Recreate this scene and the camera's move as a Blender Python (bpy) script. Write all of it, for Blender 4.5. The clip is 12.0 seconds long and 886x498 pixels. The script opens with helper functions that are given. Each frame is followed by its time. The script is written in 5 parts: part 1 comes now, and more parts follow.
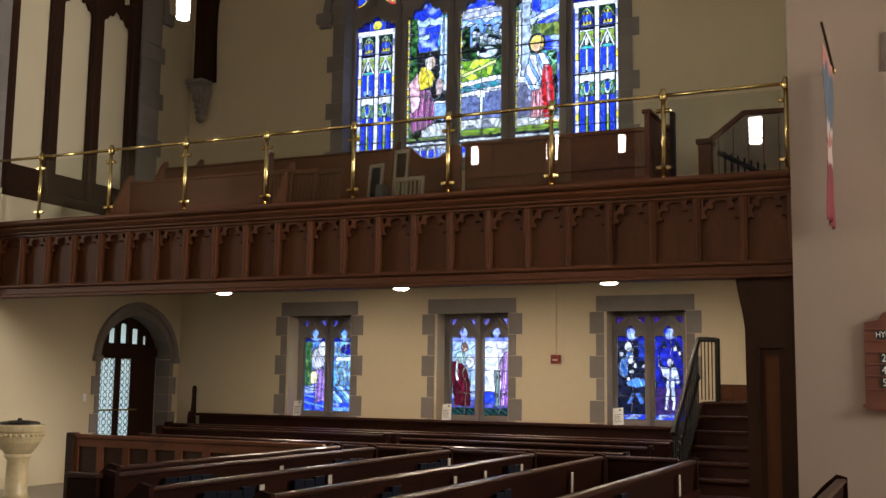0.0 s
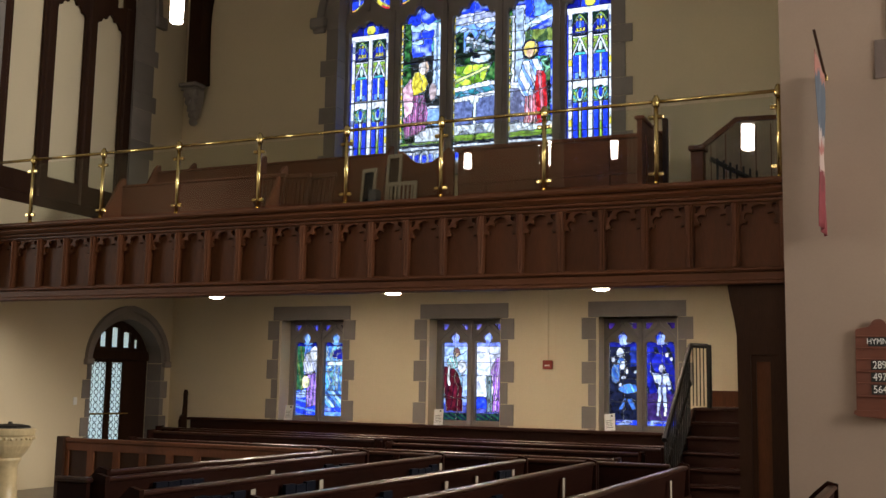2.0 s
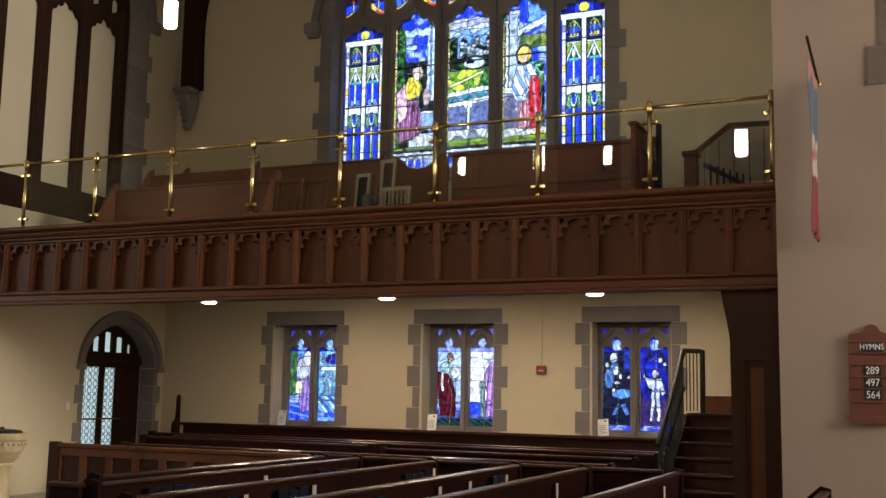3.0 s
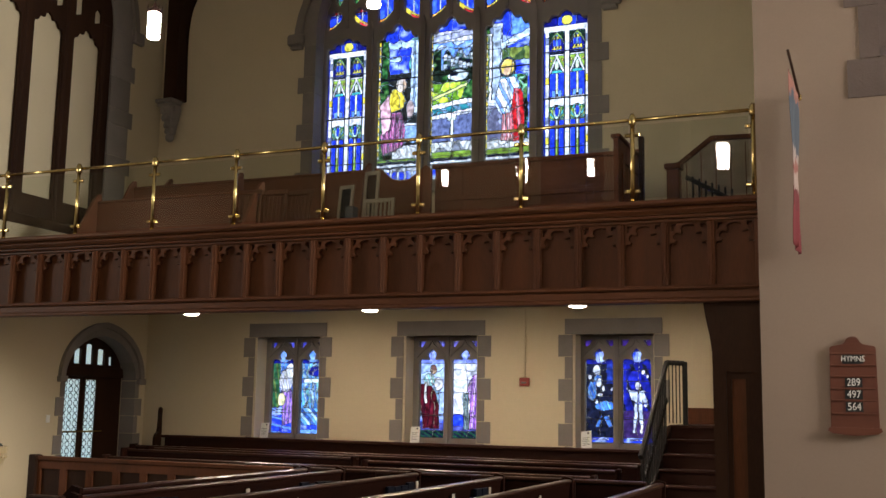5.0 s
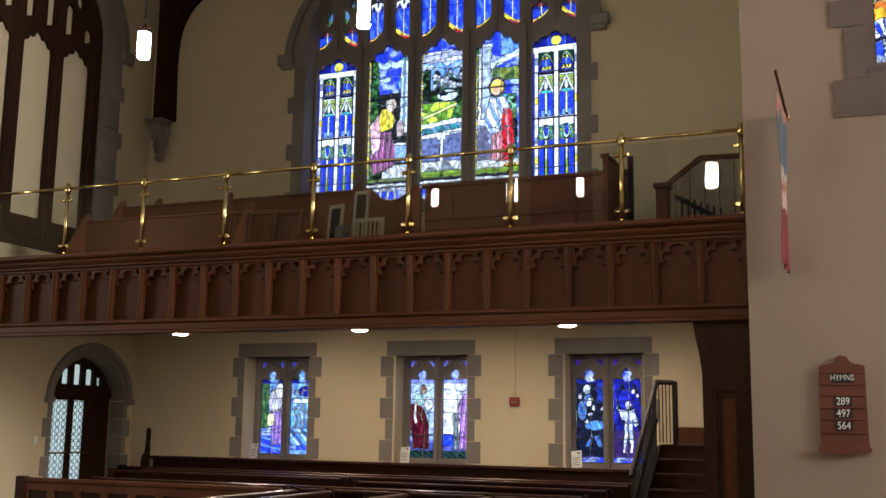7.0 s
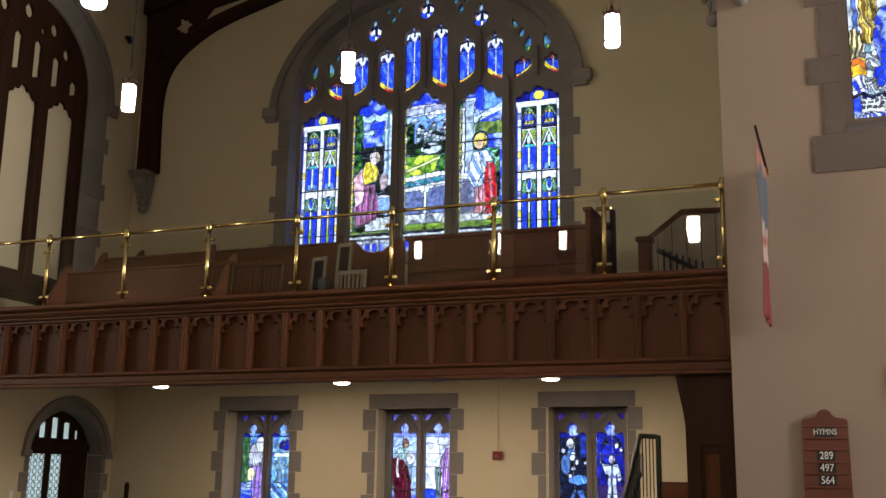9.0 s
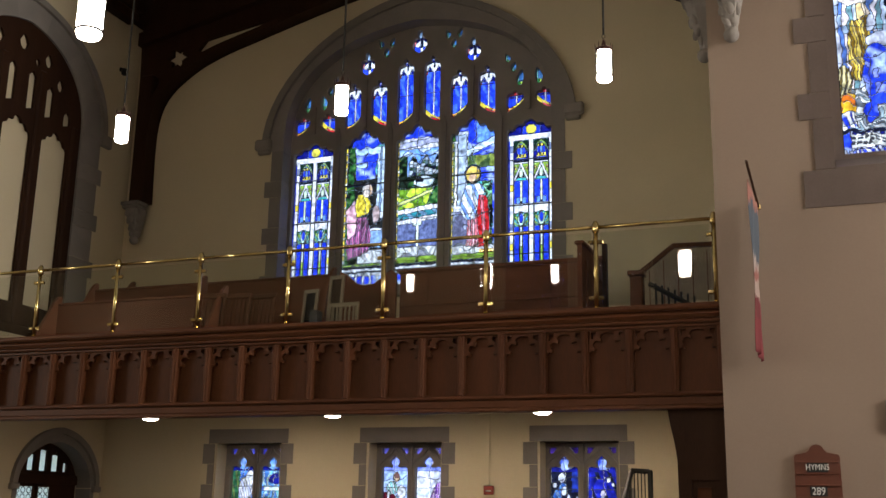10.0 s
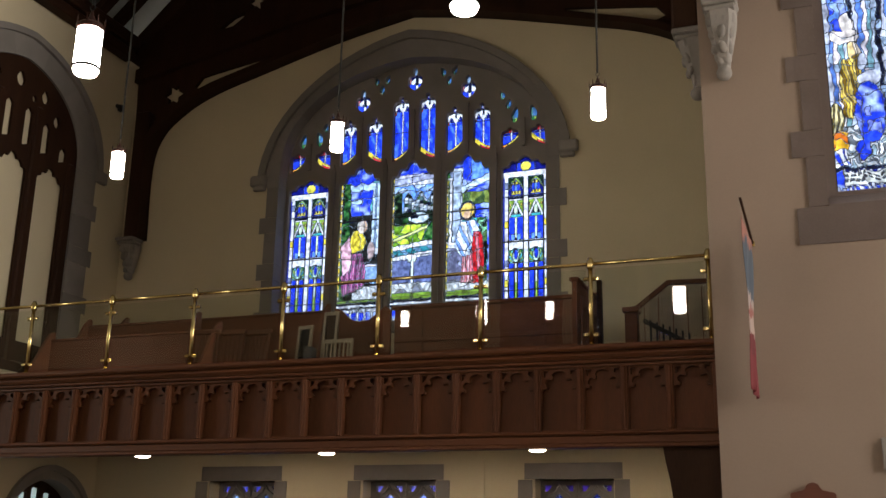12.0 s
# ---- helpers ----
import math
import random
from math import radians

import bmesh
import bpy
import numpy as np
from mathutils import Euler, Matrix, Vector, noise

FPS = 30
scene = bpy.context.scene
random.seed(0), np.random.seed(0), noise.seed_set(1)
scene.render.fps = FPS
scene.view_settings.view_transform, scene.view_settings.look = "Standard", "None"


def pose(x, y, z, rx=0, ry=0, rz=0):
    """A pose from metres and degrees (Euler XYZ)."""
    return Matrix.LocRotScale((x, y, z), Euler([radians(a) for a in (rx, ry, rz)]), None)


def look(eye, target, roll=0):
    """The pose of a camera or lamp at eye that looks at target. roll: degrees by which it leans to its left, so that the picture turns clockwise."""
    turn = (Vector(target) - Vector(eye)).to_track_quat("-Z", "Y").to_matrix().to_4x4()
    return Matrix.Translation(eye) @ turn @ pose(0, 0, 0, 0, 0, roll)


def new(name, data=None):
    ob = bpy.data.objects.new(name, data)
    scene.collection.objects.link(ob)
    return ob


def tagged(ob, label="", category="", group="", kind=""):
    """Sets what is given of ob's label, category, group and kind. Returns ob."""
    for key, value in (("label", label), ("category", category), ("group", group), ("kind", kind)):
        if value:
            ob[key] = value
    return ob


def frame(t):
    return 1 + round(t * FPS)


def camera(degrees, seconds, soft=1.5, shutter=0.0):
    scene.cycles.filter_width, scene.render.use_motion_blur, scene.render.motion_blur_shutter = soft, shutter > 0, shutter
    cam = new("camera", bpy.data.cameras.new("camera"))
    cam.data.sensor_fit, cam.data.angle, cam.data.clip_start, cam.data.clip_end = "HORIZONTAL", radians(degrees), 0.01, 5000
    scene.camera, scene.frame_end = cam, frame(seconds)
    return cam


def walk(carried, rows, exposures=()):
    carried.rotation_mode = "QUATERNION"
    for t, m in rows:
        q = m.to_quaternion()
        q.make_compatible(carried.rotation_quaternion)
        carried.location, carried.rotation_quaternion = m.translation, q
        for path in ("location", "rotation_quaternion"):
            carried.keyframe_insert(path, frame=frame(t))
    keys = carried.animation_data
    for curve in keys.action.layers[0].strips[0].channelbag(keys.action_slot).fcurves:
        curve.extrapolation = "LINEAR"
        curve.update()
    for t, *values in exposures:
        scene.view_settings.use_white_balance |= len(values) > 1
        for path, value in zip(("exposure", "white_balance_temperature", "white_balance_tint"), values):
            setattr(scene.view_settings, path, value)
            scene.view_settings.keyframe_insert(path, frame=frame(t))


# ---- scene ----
EYE = 1.61
cam = camera(45.13, 12.0)
# the picture darkens a little as the camera tilts up to the bright windows
EXPOSURES = [(0.0, 1.93), (5.0, 1.93), (8.5, 1.87), (10.5, 1.79), (12.0, 1.74)]
PATH = [
    (0.0, pose(0, 0, EYE, 97.146, -0.790, 24.471)),
    (0.5, pose(0, 0, EYE, 97.184, -0.882, 24.371)),
    (1.0, pose(0, 0, EYE, 97.260, -0.955, 24.274)),
    (1.5, pose(0, 0, EYE, 97.342, -1.002, 24.159)),
    (2.0, pose(0, 0, EYE, 97.421, -1.024, 24.037)),
    (2.5, pose(0, 0, EYE, 97.531, -1.034, 23.904)),
    (3.0, pose(0, 0, EYE, 97.701, -1.050, 23.693)),
    (5.0, pose(0, 0, EYE, 98.358, -0.993, 22.797)),
    (5.5, pose(0, 0, EYE, 98.521, -0.988, 22.561)),
    (6.0, pose(0, 0, EYE, 98.724, -0.923, 22.410)),
    (6.5, pose(0, 0, EYE, 98.998, -0.875, 22.355)),
    (8.5, pose(0, 0, EYE, 101.413, -0.851, 21.653)),
    (9.0, pose(0, 0, EYE, 102.253, -0.877, 21.334)),
    (9.5, pose(0, 0, EYE, 103.155, -0.937, 21.084)),
    (10.0, pose(0, 0, EYE, 104.027, -1.063, 20.856)),
    (10.5, pose(0, 0, EYE, 104.806, -1.078, 20.659)),
    (11.0, pose(0, 0, EYE, 105.398, -1.124, 20.527)),
    (11.5, pose(0, 0, EYE, 105.789, -1.137, 20.519)),
    (12.0, pose(0, 0, EYE, 105.986, -1.080, 20.561)),
]
walk(cam, PATH, EXPOSURES)

# ---- world and light ----
world = bpy.data.worlds.new("sky")
scene.world = world
world.use_nodes = True
wn = world.node_tree
sky = wn.nodes.new("ShaderNodeTexSky")
sky.sky_type = "NISHITA"
sky.sun_disc = False
sky.sun_elevation = radians(38)
sky.sun_rotation = radians(200)
wn.links.new(sky.outputs[0], wn.nodes["Background"].inputs[0])
wn.nodes["Background"].inputs[1].default_value = 0.15


def lamp(name, kind, energy, m, colour=(1, 1, 1), size=0.1, size_y=None):
    data = bpy.data.lights.new(name, kind)
    data.energy, data.color = energy, colour
    if kind == "AREA":
        data.shape = "RECTANGLE"
        data.size, data.size_y = size, size_y or size
    elif kind == "SUN":
        data.angle = radians(size)
    else:
        data.shadow_soft_size = size
    ob = new(name, data)
    ob.matrix_world = m
    return ob


lamp("sun", "SUN", 1.4, look((0, 30, 30), (-3, 0, 8)), (1, 0.96, 0.9), 12)
WARM = (1.0, 0.80, 0.58)
# unseen area lamp added past the nave's west end to brighten the left wall
lamp("left_wall_fill", "AREA", 650, look((13.6, 7.3, 6.5), (-12, 11.5, 6.2)), (1.0, 0.94, 0.82), 3.0, 5.0)
# unseen area lamp added to brighten the gallery front, as daylight from the chancel end
lamp("gallery_front_fill", "AREA", 160, look((-23.6, 2.0, 6.5), (-6, 9.5, 3.5)), (1.0, 0.95, 0.80), 4.0, 5.0)
# the flush lamps under the gallery throw their light down, with a hidden row added
for lx in (-8.31, -5.747, -3.19):
    lamp("flush_and_fill_light", "AREA", 5.5, pose(lx, 11.37, 2.69), WARM, 0.16)
    # hidden second row, added to brighten the rear wall below the gallery
    lamp("flush_and_fill_light", "AREA", 8.5, pose(lx, 13.60, 3.07), WARM, 0.16)

# ---- materials ----


def shader(name, colour, rough=0.6, metal=0.0, dark=None, grain=6.0, stretch=(1, 1, 1), amount=0.5, bump=0.15, fine=60.0,
           coat=0.0, random_piece=0.0, spec=0.5):
    """A surface with colour varied at two scales, and fine relief."""
    m = bpy.data.materials.new(name)
    m.use_nodes = True
    nt = m.node_tree
    b = nt.nodes["Principled BSDF"]
    link = nt.links.new
    co = nt.nodes.new("ShaderNodeTexCoord")
    mp = nt.nodes.new("ShaderNodeMapping")
    mp.inputs["Scale"].default_value = stretch
    link(co.outputs["Object"], mp.inputs[0])
    n1 = nt.nodes.new("ShaderNodeTexNoise")
    n1.inputs["Scale"].default_value, n1.inputs["Detail"].default_value = grain, 6
    n2 = nt.nodes.new("ShaderNodeTexNoise")
    n2.inputs["Scale"].default_value, n2.inputs["Detail"].default_value = fine, 4
    link(mp.outputs[0], n1.inputs[0]), link(mp.outputs[0], n2.inputs[0])
    mixf = nt.nodes.new("ShaderNodeMath")
    mixf.operation = "MULTIPLY_ADD"
    mixf.inputs[1].default_value = 0.45
    link(n2.outputs[0], mixf.inputs[0]), link(n1.outputs[0], mixf.inputs[2])
    ramp = nt.nodes.new("ShaderNodeMapRange")
    ramp.inputs[1].default_value, ramp.inputs[2].default_value = 0.45, 1.0
    link(mixf.outputs[0], ramp.inputs[0])
    dark = dark or tuple(c * (1 - amount) for c in colour)
    mix = nt.nodes.new("ShaderNodeMix")
    mix.data_type = "RGBA"
    mix.inputs[6].default_value, mix.inputs[7].default_value = (*dark, 1), (*colour, 1)
    link(ramp.outputs[0], mix.inputs[0])
    out = mix.outputs[2]
    if random_piece:
        oi = nt.nodes.new("ShaderNodeObjectInfo")
        hv = nt.nodes.new("ShaderNodeHueSaturation")
        mr = nt.nodes.new("ShaderNodeMapRange")
        mr.inputs[3].default_value, mr.inputs[4].default_value = 1 - random_piece, 1 + random_piece
        link(oi.outputs["Random"], mr.inputs[0]), link(mr.outputs[0], hv.inputs["Value"]), link(out, hv.inputs["Color"])
        out = hv.outputs[0]
    link(out, b.inputs["Base Color"])
    b.inputs["Roughness"].default_value, b.inputs["Metallic"].default_value = rough, metal
    b.inputs["Specular IOR Level"].default_value = spec
    b.inputs["Coat Weight"].default_value = coat
    if bump:
        bp = nt.nodes.new("ShaderNodeBump")
        bp.inputs["Strength"].default_value, bp.inputs["Distance"].default_value = bump, 0.02
        link(mixf.outputs[0], bp.inputs["Height"]), link(bp.outputs[0], b.inputs["Normal"])
    return m


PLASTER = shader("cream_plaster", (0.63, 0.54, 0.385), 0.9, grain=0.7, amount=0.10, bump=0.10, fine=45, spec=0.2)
# beige plaster with its base darkened to offset lamp light on the nave wall
PLASTER_NAVE_DIM = shader("darkened_beige_plaster", (0.285, 0.215, 0.172), 0.9, grain=0.7, amount=0.10, bump=0.10, fine=45, spec=0.2)
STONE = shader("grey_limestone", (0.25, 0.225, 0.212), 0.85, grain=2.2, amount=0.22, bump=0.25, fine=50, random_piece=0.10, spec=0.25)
# limestone browned and darkened to offset the close lamp on the nave window
NAVE_STONE_DIM = shader("darkened_brown_limestone", (0.150, 0.115, 0.105), 0.85, grain=2.2, amount=0.22, bump=0.25, fine=50, random_piece=0.06, spec=0.2)
OAK = shader("stained_oak", (0.128, 0.044, 0.018), 0.55, spec=0.16, grain=3, stretch=(1, 1, 0.12), amount=0.55, bump=0.12, fine=70, random_piece=0.12)
OAK_H = shader("stained_oak_rail", (0.118, 0.041, 0.017), 0.5, spec=0.2, grain=3, stretch=(0.12, 1, 1), amount=0.5, bump=0.12, fine=70)
OAK_DARK = shader("dark_roof_timber", (0.040, 0.016, 0.008), 0.6, grain=3, stretch=(1, 1, 0.2), amount=0.5, bump=0.15, fine=60, spec=0.15)
# dark oak, its base lowered further to offset the added daylight lamps
PEW = shader("darkened_pew_oak", (0.020, 0.006, 0.0036), 0.6, grain=3, stretch=(0.3, 0.3, 1.5), amount=0.6, bump=0.06, fine=60, spec=0.05)
# top rails: lighter and glossier than the pew bodies
PEW_TOP = shader("glossy_pew_rail", (0.034, 0.011, 0.006), 0.34, grain=4, stretch=(1, 0.3, 1), amount=0.5, bump=0.08, fine=60, coat=0.05, spec=0.3)
# oak made lighter and redder to make up for dimmer light on the gallery
GALLERY_PEW = shader("lightened_red_oak_pew", (0.185, 0.068, 0.036), 0.5, spec=0.12, grain=3, stretch=(0.3, 0.3, 1.5), amount=0.45, bump=0.06, fine=60)
STEP = shader("stair_tread", (0.050, 0.017, 0.011), 0.6, spec=0.15, grain=3, stretch=(0.2, 1, 1), amount=0.4, bump=0.1)
BRASS = shader("polished_brass", (0.62, 0.47, 0.21), 0.17, 1.0, grain=8, amount=0.15, bump=0.02)
IRON = shader("black_iron", (0.010, 0.009, 0.008), 0.5, 0.3, grain=20, amount=0.3, bump=0.05)
BRONZE = shader("red_bronze", (0.045, 0.014, 0.010), 0.45, 0.5, grain=20, amount=0.3, bump=0.05)
FLOOR = shader("stone_floor", (0.34, 0.30, 0.25), 0.45, grain=1.4, amount=0.25, bump=0.05, fine=40)
ROOF = shader("roof_boards", (0.55, 0.55, 0.52), 0.8, grain=2, amount=0.2, bump=0.1)
WHITE = shader("white_card", (0.75, 0.75, 0.74), 0.7, grain=9, amount=0.05, bump=0)
INK = shader("printed_ink", (0.05, 0.05, 0.06), 0.7, amount=0.1, bump=0)
RED = shader("red_enamel", (0.24, 0.03, 0.022), 0.35, grain=9, amount=0.15, bump=0.02)
BOARDWOOD = shader("hymn_board_wood", (0.13, 0.038, 0.022), 0.45, grain=4, stretch=(0.2, 1, 1), amount=0.35, bump=0.08)
BLACKCARD = shader("black_card", (0.012, 0.012, 0.014), 0.5, amount=0.2, bump=0)
MARBLE = shader("veined_marble", (0.62, 0.50, 0.30), 0.35, grain=5, amount=0.4, bump=0.08, fine=18)
CUSHION = shader("blue_hymnal_cloth", (0.004, 0.005, 0.011), 0.8, spec=0.1, grain=20, amount=0.3, bump=0.1)
PAPER = shader("cream_paper", (0.34, 0.29, 0.23), 0.8, amount=0.1, bump=0)
# black without gloss, so lantern bands stay dark beside their bright glass
MATTE_BLACK = shader("matte_black_iron", (0.004, 0.004, 0.004), 0.9, amount=0.2, bump=0, spec=0.0)
LEAD = shader("lead_came", (0.012, 0.012, 0.013), 0.6, 0.3, amount=0.2, bump=0)
PIPE = shader("weathered_wood_frames", (0.30, 0.24, 0.17), 0.6, grain=6, amount=0.3, bump=0.05)


def stained(name):
    """Coloured glass that lets the daylight through, diffused; its colour is that of each piece."""
    m = bpy.data.materials.new(name)
    m.use_nodes = True
    nt = m.node_tree
    nt.nodes.remove(nt.nodes["Principled BSDF"])
    at = nt.nodes.new("ShaderNodeAttribute")
    at.attribute_name = "tint"
    co = nt.nodes.new("ShaderNodeTexCoord")
    nz = nt.nodes.new("ShaderNodeTexNoise")
    nz.inputs["Scale"].default_value, nz.inputs["Detail"].default_value = 14, 5
    nt.links.new(co.outputs["Object"], nz.inputs[0])
    mr = nt.nodes.new("ShaderNodeMapRange")
    mr.inputs[1].default_value, mr.inputs[2].default_value = 0.3, 0.7
    mr.inputs[3].default_value, mr.inputs[4].default_value = 0.45, 1.25
    nt.links.new(nz.outputs[0], mr.inputs[0])
    mx = nt.nodes.new("ShaderNodeVectorMath")
    mx.operation = "SCALE"
    nt.links.new(at.outputs["Color"], mx.inputs[0]), nt.links.new(mr.outputs[0], mx.inputs["Scale"])
    tl = nt.nodes.new("ShaderNodeBsdfTranslucent")
    gl = nt.nodes.new("ShaderNodeBsdfGlossy")
    gl.inputs["Roughness"].default_value = 0.15
    mix = nt.nodes.new("ShaderNodeMixShader")
    mix.inputs[0].default_value = 0.03
    nt.links.new(mx.outputs[0], tl.inputs["Color"])
    nt.links.new(tl.outputs[0], mix.inputs[1]), nt.links.new(gl.outputs[0], mix.inputs[2])
    nt.links.new(mix.outputs[0], nt.nodes["Material Output"].inputs[0])
    return m


STAINED = stained("stained_glass")


def glow(name, colour, strength):
    m = bpy.data.materials.new(name)
    m.use_nodes = True
    b = m.node_tree.nodes["Principled BSDF"]
    b.inputs["Base Color"].default_value = (*colour, 1)
    b.inputs["Emission Color"].default_value = (*colour, 1)
    b.inputs["Emission Strength"].default_value = strength
    return m


LAMPGLASS = glow("lit_opal_glass", (1.0, 0.88, 0.75), 19)
# glass of the unseen lanterns that are added for fill
NAVE_FILL_GLASS = glow("fill_opal_glass", (1.0, 0.85, 0.72), 8)
DISCGLASS = glow("lit_lamp_diffuser", (1.0, 0.90, 0.76), 18.0)


def obscured(name, colour):
    """Pale figured glass with daylight behind it."""
    m = bpy.data.materials.new(name)
    m.use_nodes = True
    nt = m.node_tree
    nt.nodes.remove(nt.nodes["Principled BSDF"])
    co = nt.nodes.new("ShaderNodeTexCoord")
    nz = nt.nodes.new("ShaderNodeTexNoise")
    nz.inputs["Scale"].default_value = 30
    nt.links.new(co.outputs["Object"], nz.inputs[0])
    mx = nt.nodes.new("ShaderNodeMix")
    mx.data_type = "RGBA"
    mx.inputs[6].default_value, mx.inputs[7].default_value = (*[c * 0.75 for c in colour], 1), (*colour, 1)
    nt.links.new(nz.outputs[0], mx.inputs[0])
    tl = nt.nodes.new("ShaderNodeBsdfTranslucent")
    gl = nt.nodes.new("ShaderNodeBsdfGlossy")
    gl.inputs["Roughness"].default_value = 0.2
    mix = nt.nodes.new("ShaderNodeMixShader")
    mix.inputs[0].default_value = 0.04
    nt.links.new(mx.outputs[2], tl.inputs["Color"])
    nt.links.new(tl.outputs[0], mix.inputs[1]), nt.links.new(gl.outputs[0], mix.inputs[2])
    nt.links.new(mix.outputs[0], nt.nodes["Material Output"].inputs[0])
    return m


OBSCURED = obscured("figured_glass", (0.90, 0.98, 0.96))


def clear_glass(name):
    m = bpy.data.materials.new(name)
    m.use_nodes = True
    nt = m.node_tree
    nt.nodes.remove(nt.nodes["Principled BSDF"])
    tr = nt.nodes.new("ShaderNodeBsdfTransparent")
    tr.inputs[0].default_value = (0.93, 0.95, 0.93, 1)
    gl = nt.nodes.new("ShaderNodeBsdfGlossy")
    gl.inputs["Roughness"].default_value = 0.0
    lw = nt.nodes.new("ShaderNodeLayerWeight")
    lw.inputs[0].default_value = 0.5
    pw = nt.nodes.new("ShaderNodeMath")
    pw.operation = "POWER"
    pw.inputs[1].default_value = 5.0
    fr = nt.nodes.new("ShaderNodeMath")
    fr.operation = "MULTIPLY_ADD"
    fr.inputs[1].default_value, fr.inputs[2].default_value = 0.96, 0.04
    nt.links.new(lw.outputs["Facing"], pw.inputs[0]), nt.links.new(pw.outputs[0], fr.inputs[0])
    mix = nt.nodes.new("ShaderNodeMixShader")
    nt.links.new(fr.outputs[0], mix.inputs[0])
    nt.links.new(tr.outputs[0], mix.inputs[1]), nt.links.new(gl.outputs[0], mix.inputs[2])
    nt.links.new(mix.outputs[0], nt.nodes["Material Output"].inputs[0])
    return m


GLASS = clear_glass("clear_glass")

# ---- building helpers ----


def mesh_of(name, bm, *mats, smooth=False):
    me = bpy.data.meshes.new(name)
    bmesh.ops.recalc_face_normals(bm, faces=bm.faces)
    bm.to_mesh(me)
    bm.free()
    for m in mats:
        me.materials.append(m)
    if smooth:
        for p in me.polygons:
            p.use_smooth = True
    return me


def part(name, bm, material, parent=None, label="", smooth=False, at=None):
    me = bm if isinstance(bm, bpy.types.Mesh) else mesh_of(name, bm, material, smooth=smooth)
    ob = new(name, me)
    if at is not None:
        ob.matrix_basis = at
    ob.parent = parent
    return tagged(ob, label)


def thing(name, label, category, group="", kind="", at=None):
    ob = tagged(new(name), label, category, group, kind)
    if at is not None:
        ob.matrix_basis = at
    return ob


def box(bm, x0, x1, y0, y1, z0, z1, bevel=0.0):
    m = Matrix.LocRotScale(((x0 + x1) / 2, (y0 + y1) / 2, (z0 + z1) / 2), None, (x1 - x0, y1 - y0, z1 - z0))
    r = bmesh.ops.create_cube(bm, size=1, matrix=m)
    if bevel:
        es = list({e for v in r["verts"] for e in v.link_edges})
        bmesh.ops.bevel(bm, geom=es, offset=bevel, segments=1, affect="EDGES")
    return bm


def boxm(x0, x1, y0, y1, z0, z1, bevel=0.0):
    return box(bmesh.new(), x0, x1, y0, y1, z0, z1, bevel)


def rod(bm, a, b, r, seg=10, r2=None):
    a, b = Vector(a), Vector(b)
    m = Matrix.Translation((a + b) / 2) @ (b - a).to_track_quat("Z", "Y").to_matrix().to_4x4()
    bmesh.ops.create_cone(bm, cap_ends=True, segments=seg, radius1=r, radius2=r if r2 is None else r2, depth=(b - a).length, matrix=m)
    return bm


def lathe(bm, profile, centre=(0, 0, 0), seg=20):
    """A turned body from (radius, height) pairs."""
    c = Vector(centre)
    rings = []
    for r, z in profile:
        rings.append([bm.verts.new(c + Vector((r * math.cos(2 * math.pi * k / seg), r * math.sin(2 * math.pi * k / seg), z))) for k in range(seg)])
    for p, q in zip(rings, rings[1:]):
        for k in range(seg):
            bm.faces.new((p[k], p[(k + 1) % seg], q[(k + 1) % seg], q[k]))
    bm.faces.new(rings[0][::-1])
    bm.faces.new(rings[-1])
    return bm


def plate(outer, holes, depth, place):
    """A slab with holes: loops of (u, v); place maps u, v, w to the world, w from 0 to depth."""
    bm = bmesh.new()
    edges = []
    for loop in (outer, *holes):
        vs = [bm.verts.new(place(u, v, 0)) for u, v in loop]
        edges += [bm.edges.new((vs[k], vs[(k + 1) % len(vs)])) for k in range(len(vs))]
    bmesh.ops.triangle_fill(bm, use_beauty=True, use_dissolve=False, edges=edges)
    r = bmesh.ops.extrude_face_region(bm, geom=list(bm.faces))
    d = place(0, 0, depth) - place(0, 0, 0)
    bmesh.ops.translate(bm, vec=d, verts=[g for g in r["geom"] if isinstance(g, bmesh.types.BMVert)])
    return bm


def facing_y(y):
    return lambda u, v, w: Vector((u, y + w, v))


def facing_x(x):
    return lambda u, v, w: Vector((x - w, u, v))


def rect(u0, u1, v0, v1):
    return [(u0, v0), (u1, v0), (u1, v1), (u0, v1)]


def arch(uc, hw, v0, spring, rise, n=14, tip=0.12, power=2.2):
    """An opening with a depressed, slightly pointed head."""
    top = []
    for k in range(2 * n + 1):
        a = math.pi * k / (2 * n)
        s = math.cos(a)
        f = (1 - tip) * (1 - abs(s) ** power) ** (1 / power) + tip * (1 - abs(s))
        top.append((uc + hw * s, spring + rise * f))
    return [(uc - hw, v0), (uc + hw, v0)] + top


# ---- the shell of the church ----
D = 15.5        # rear wall of the transept
YF = 11.2       # gallery front
YN = 10.9       # nave wall
XL = -12.25     # left wall of the transept
XR = -0.81
XP = -1.20     # edge of the nave wall
XC = -6.598     # middle of the great window
EAVES, RIDGE_X, RIDGE_Z = 10.6, -6.4, 16.4


def structure(name, bm, mat, label, category="wall"):
    ob = part(name, bm, mat)
    return tagged(ob, label, category, "", "structure")


structure("floor", boxm(-24, 16, -12, 16.2, -0.3, 0.0), FLOOR, "pale stone church floor beneath the pews", "floor")

# rear wall with the great window and three low windows
WIN = [(-10.11, -8.615), (-7.33, -5.825), (-4.545, -3.082)]   # outer stone edges of the low windows
lowholes = [rect(a + 0.16, b - 0.13, 0.98, 2.70) for a, b in WIN]
great = arch(XC, 2.43, 5.15, 7.95, 1.93, tip=0.12, power=2.4)
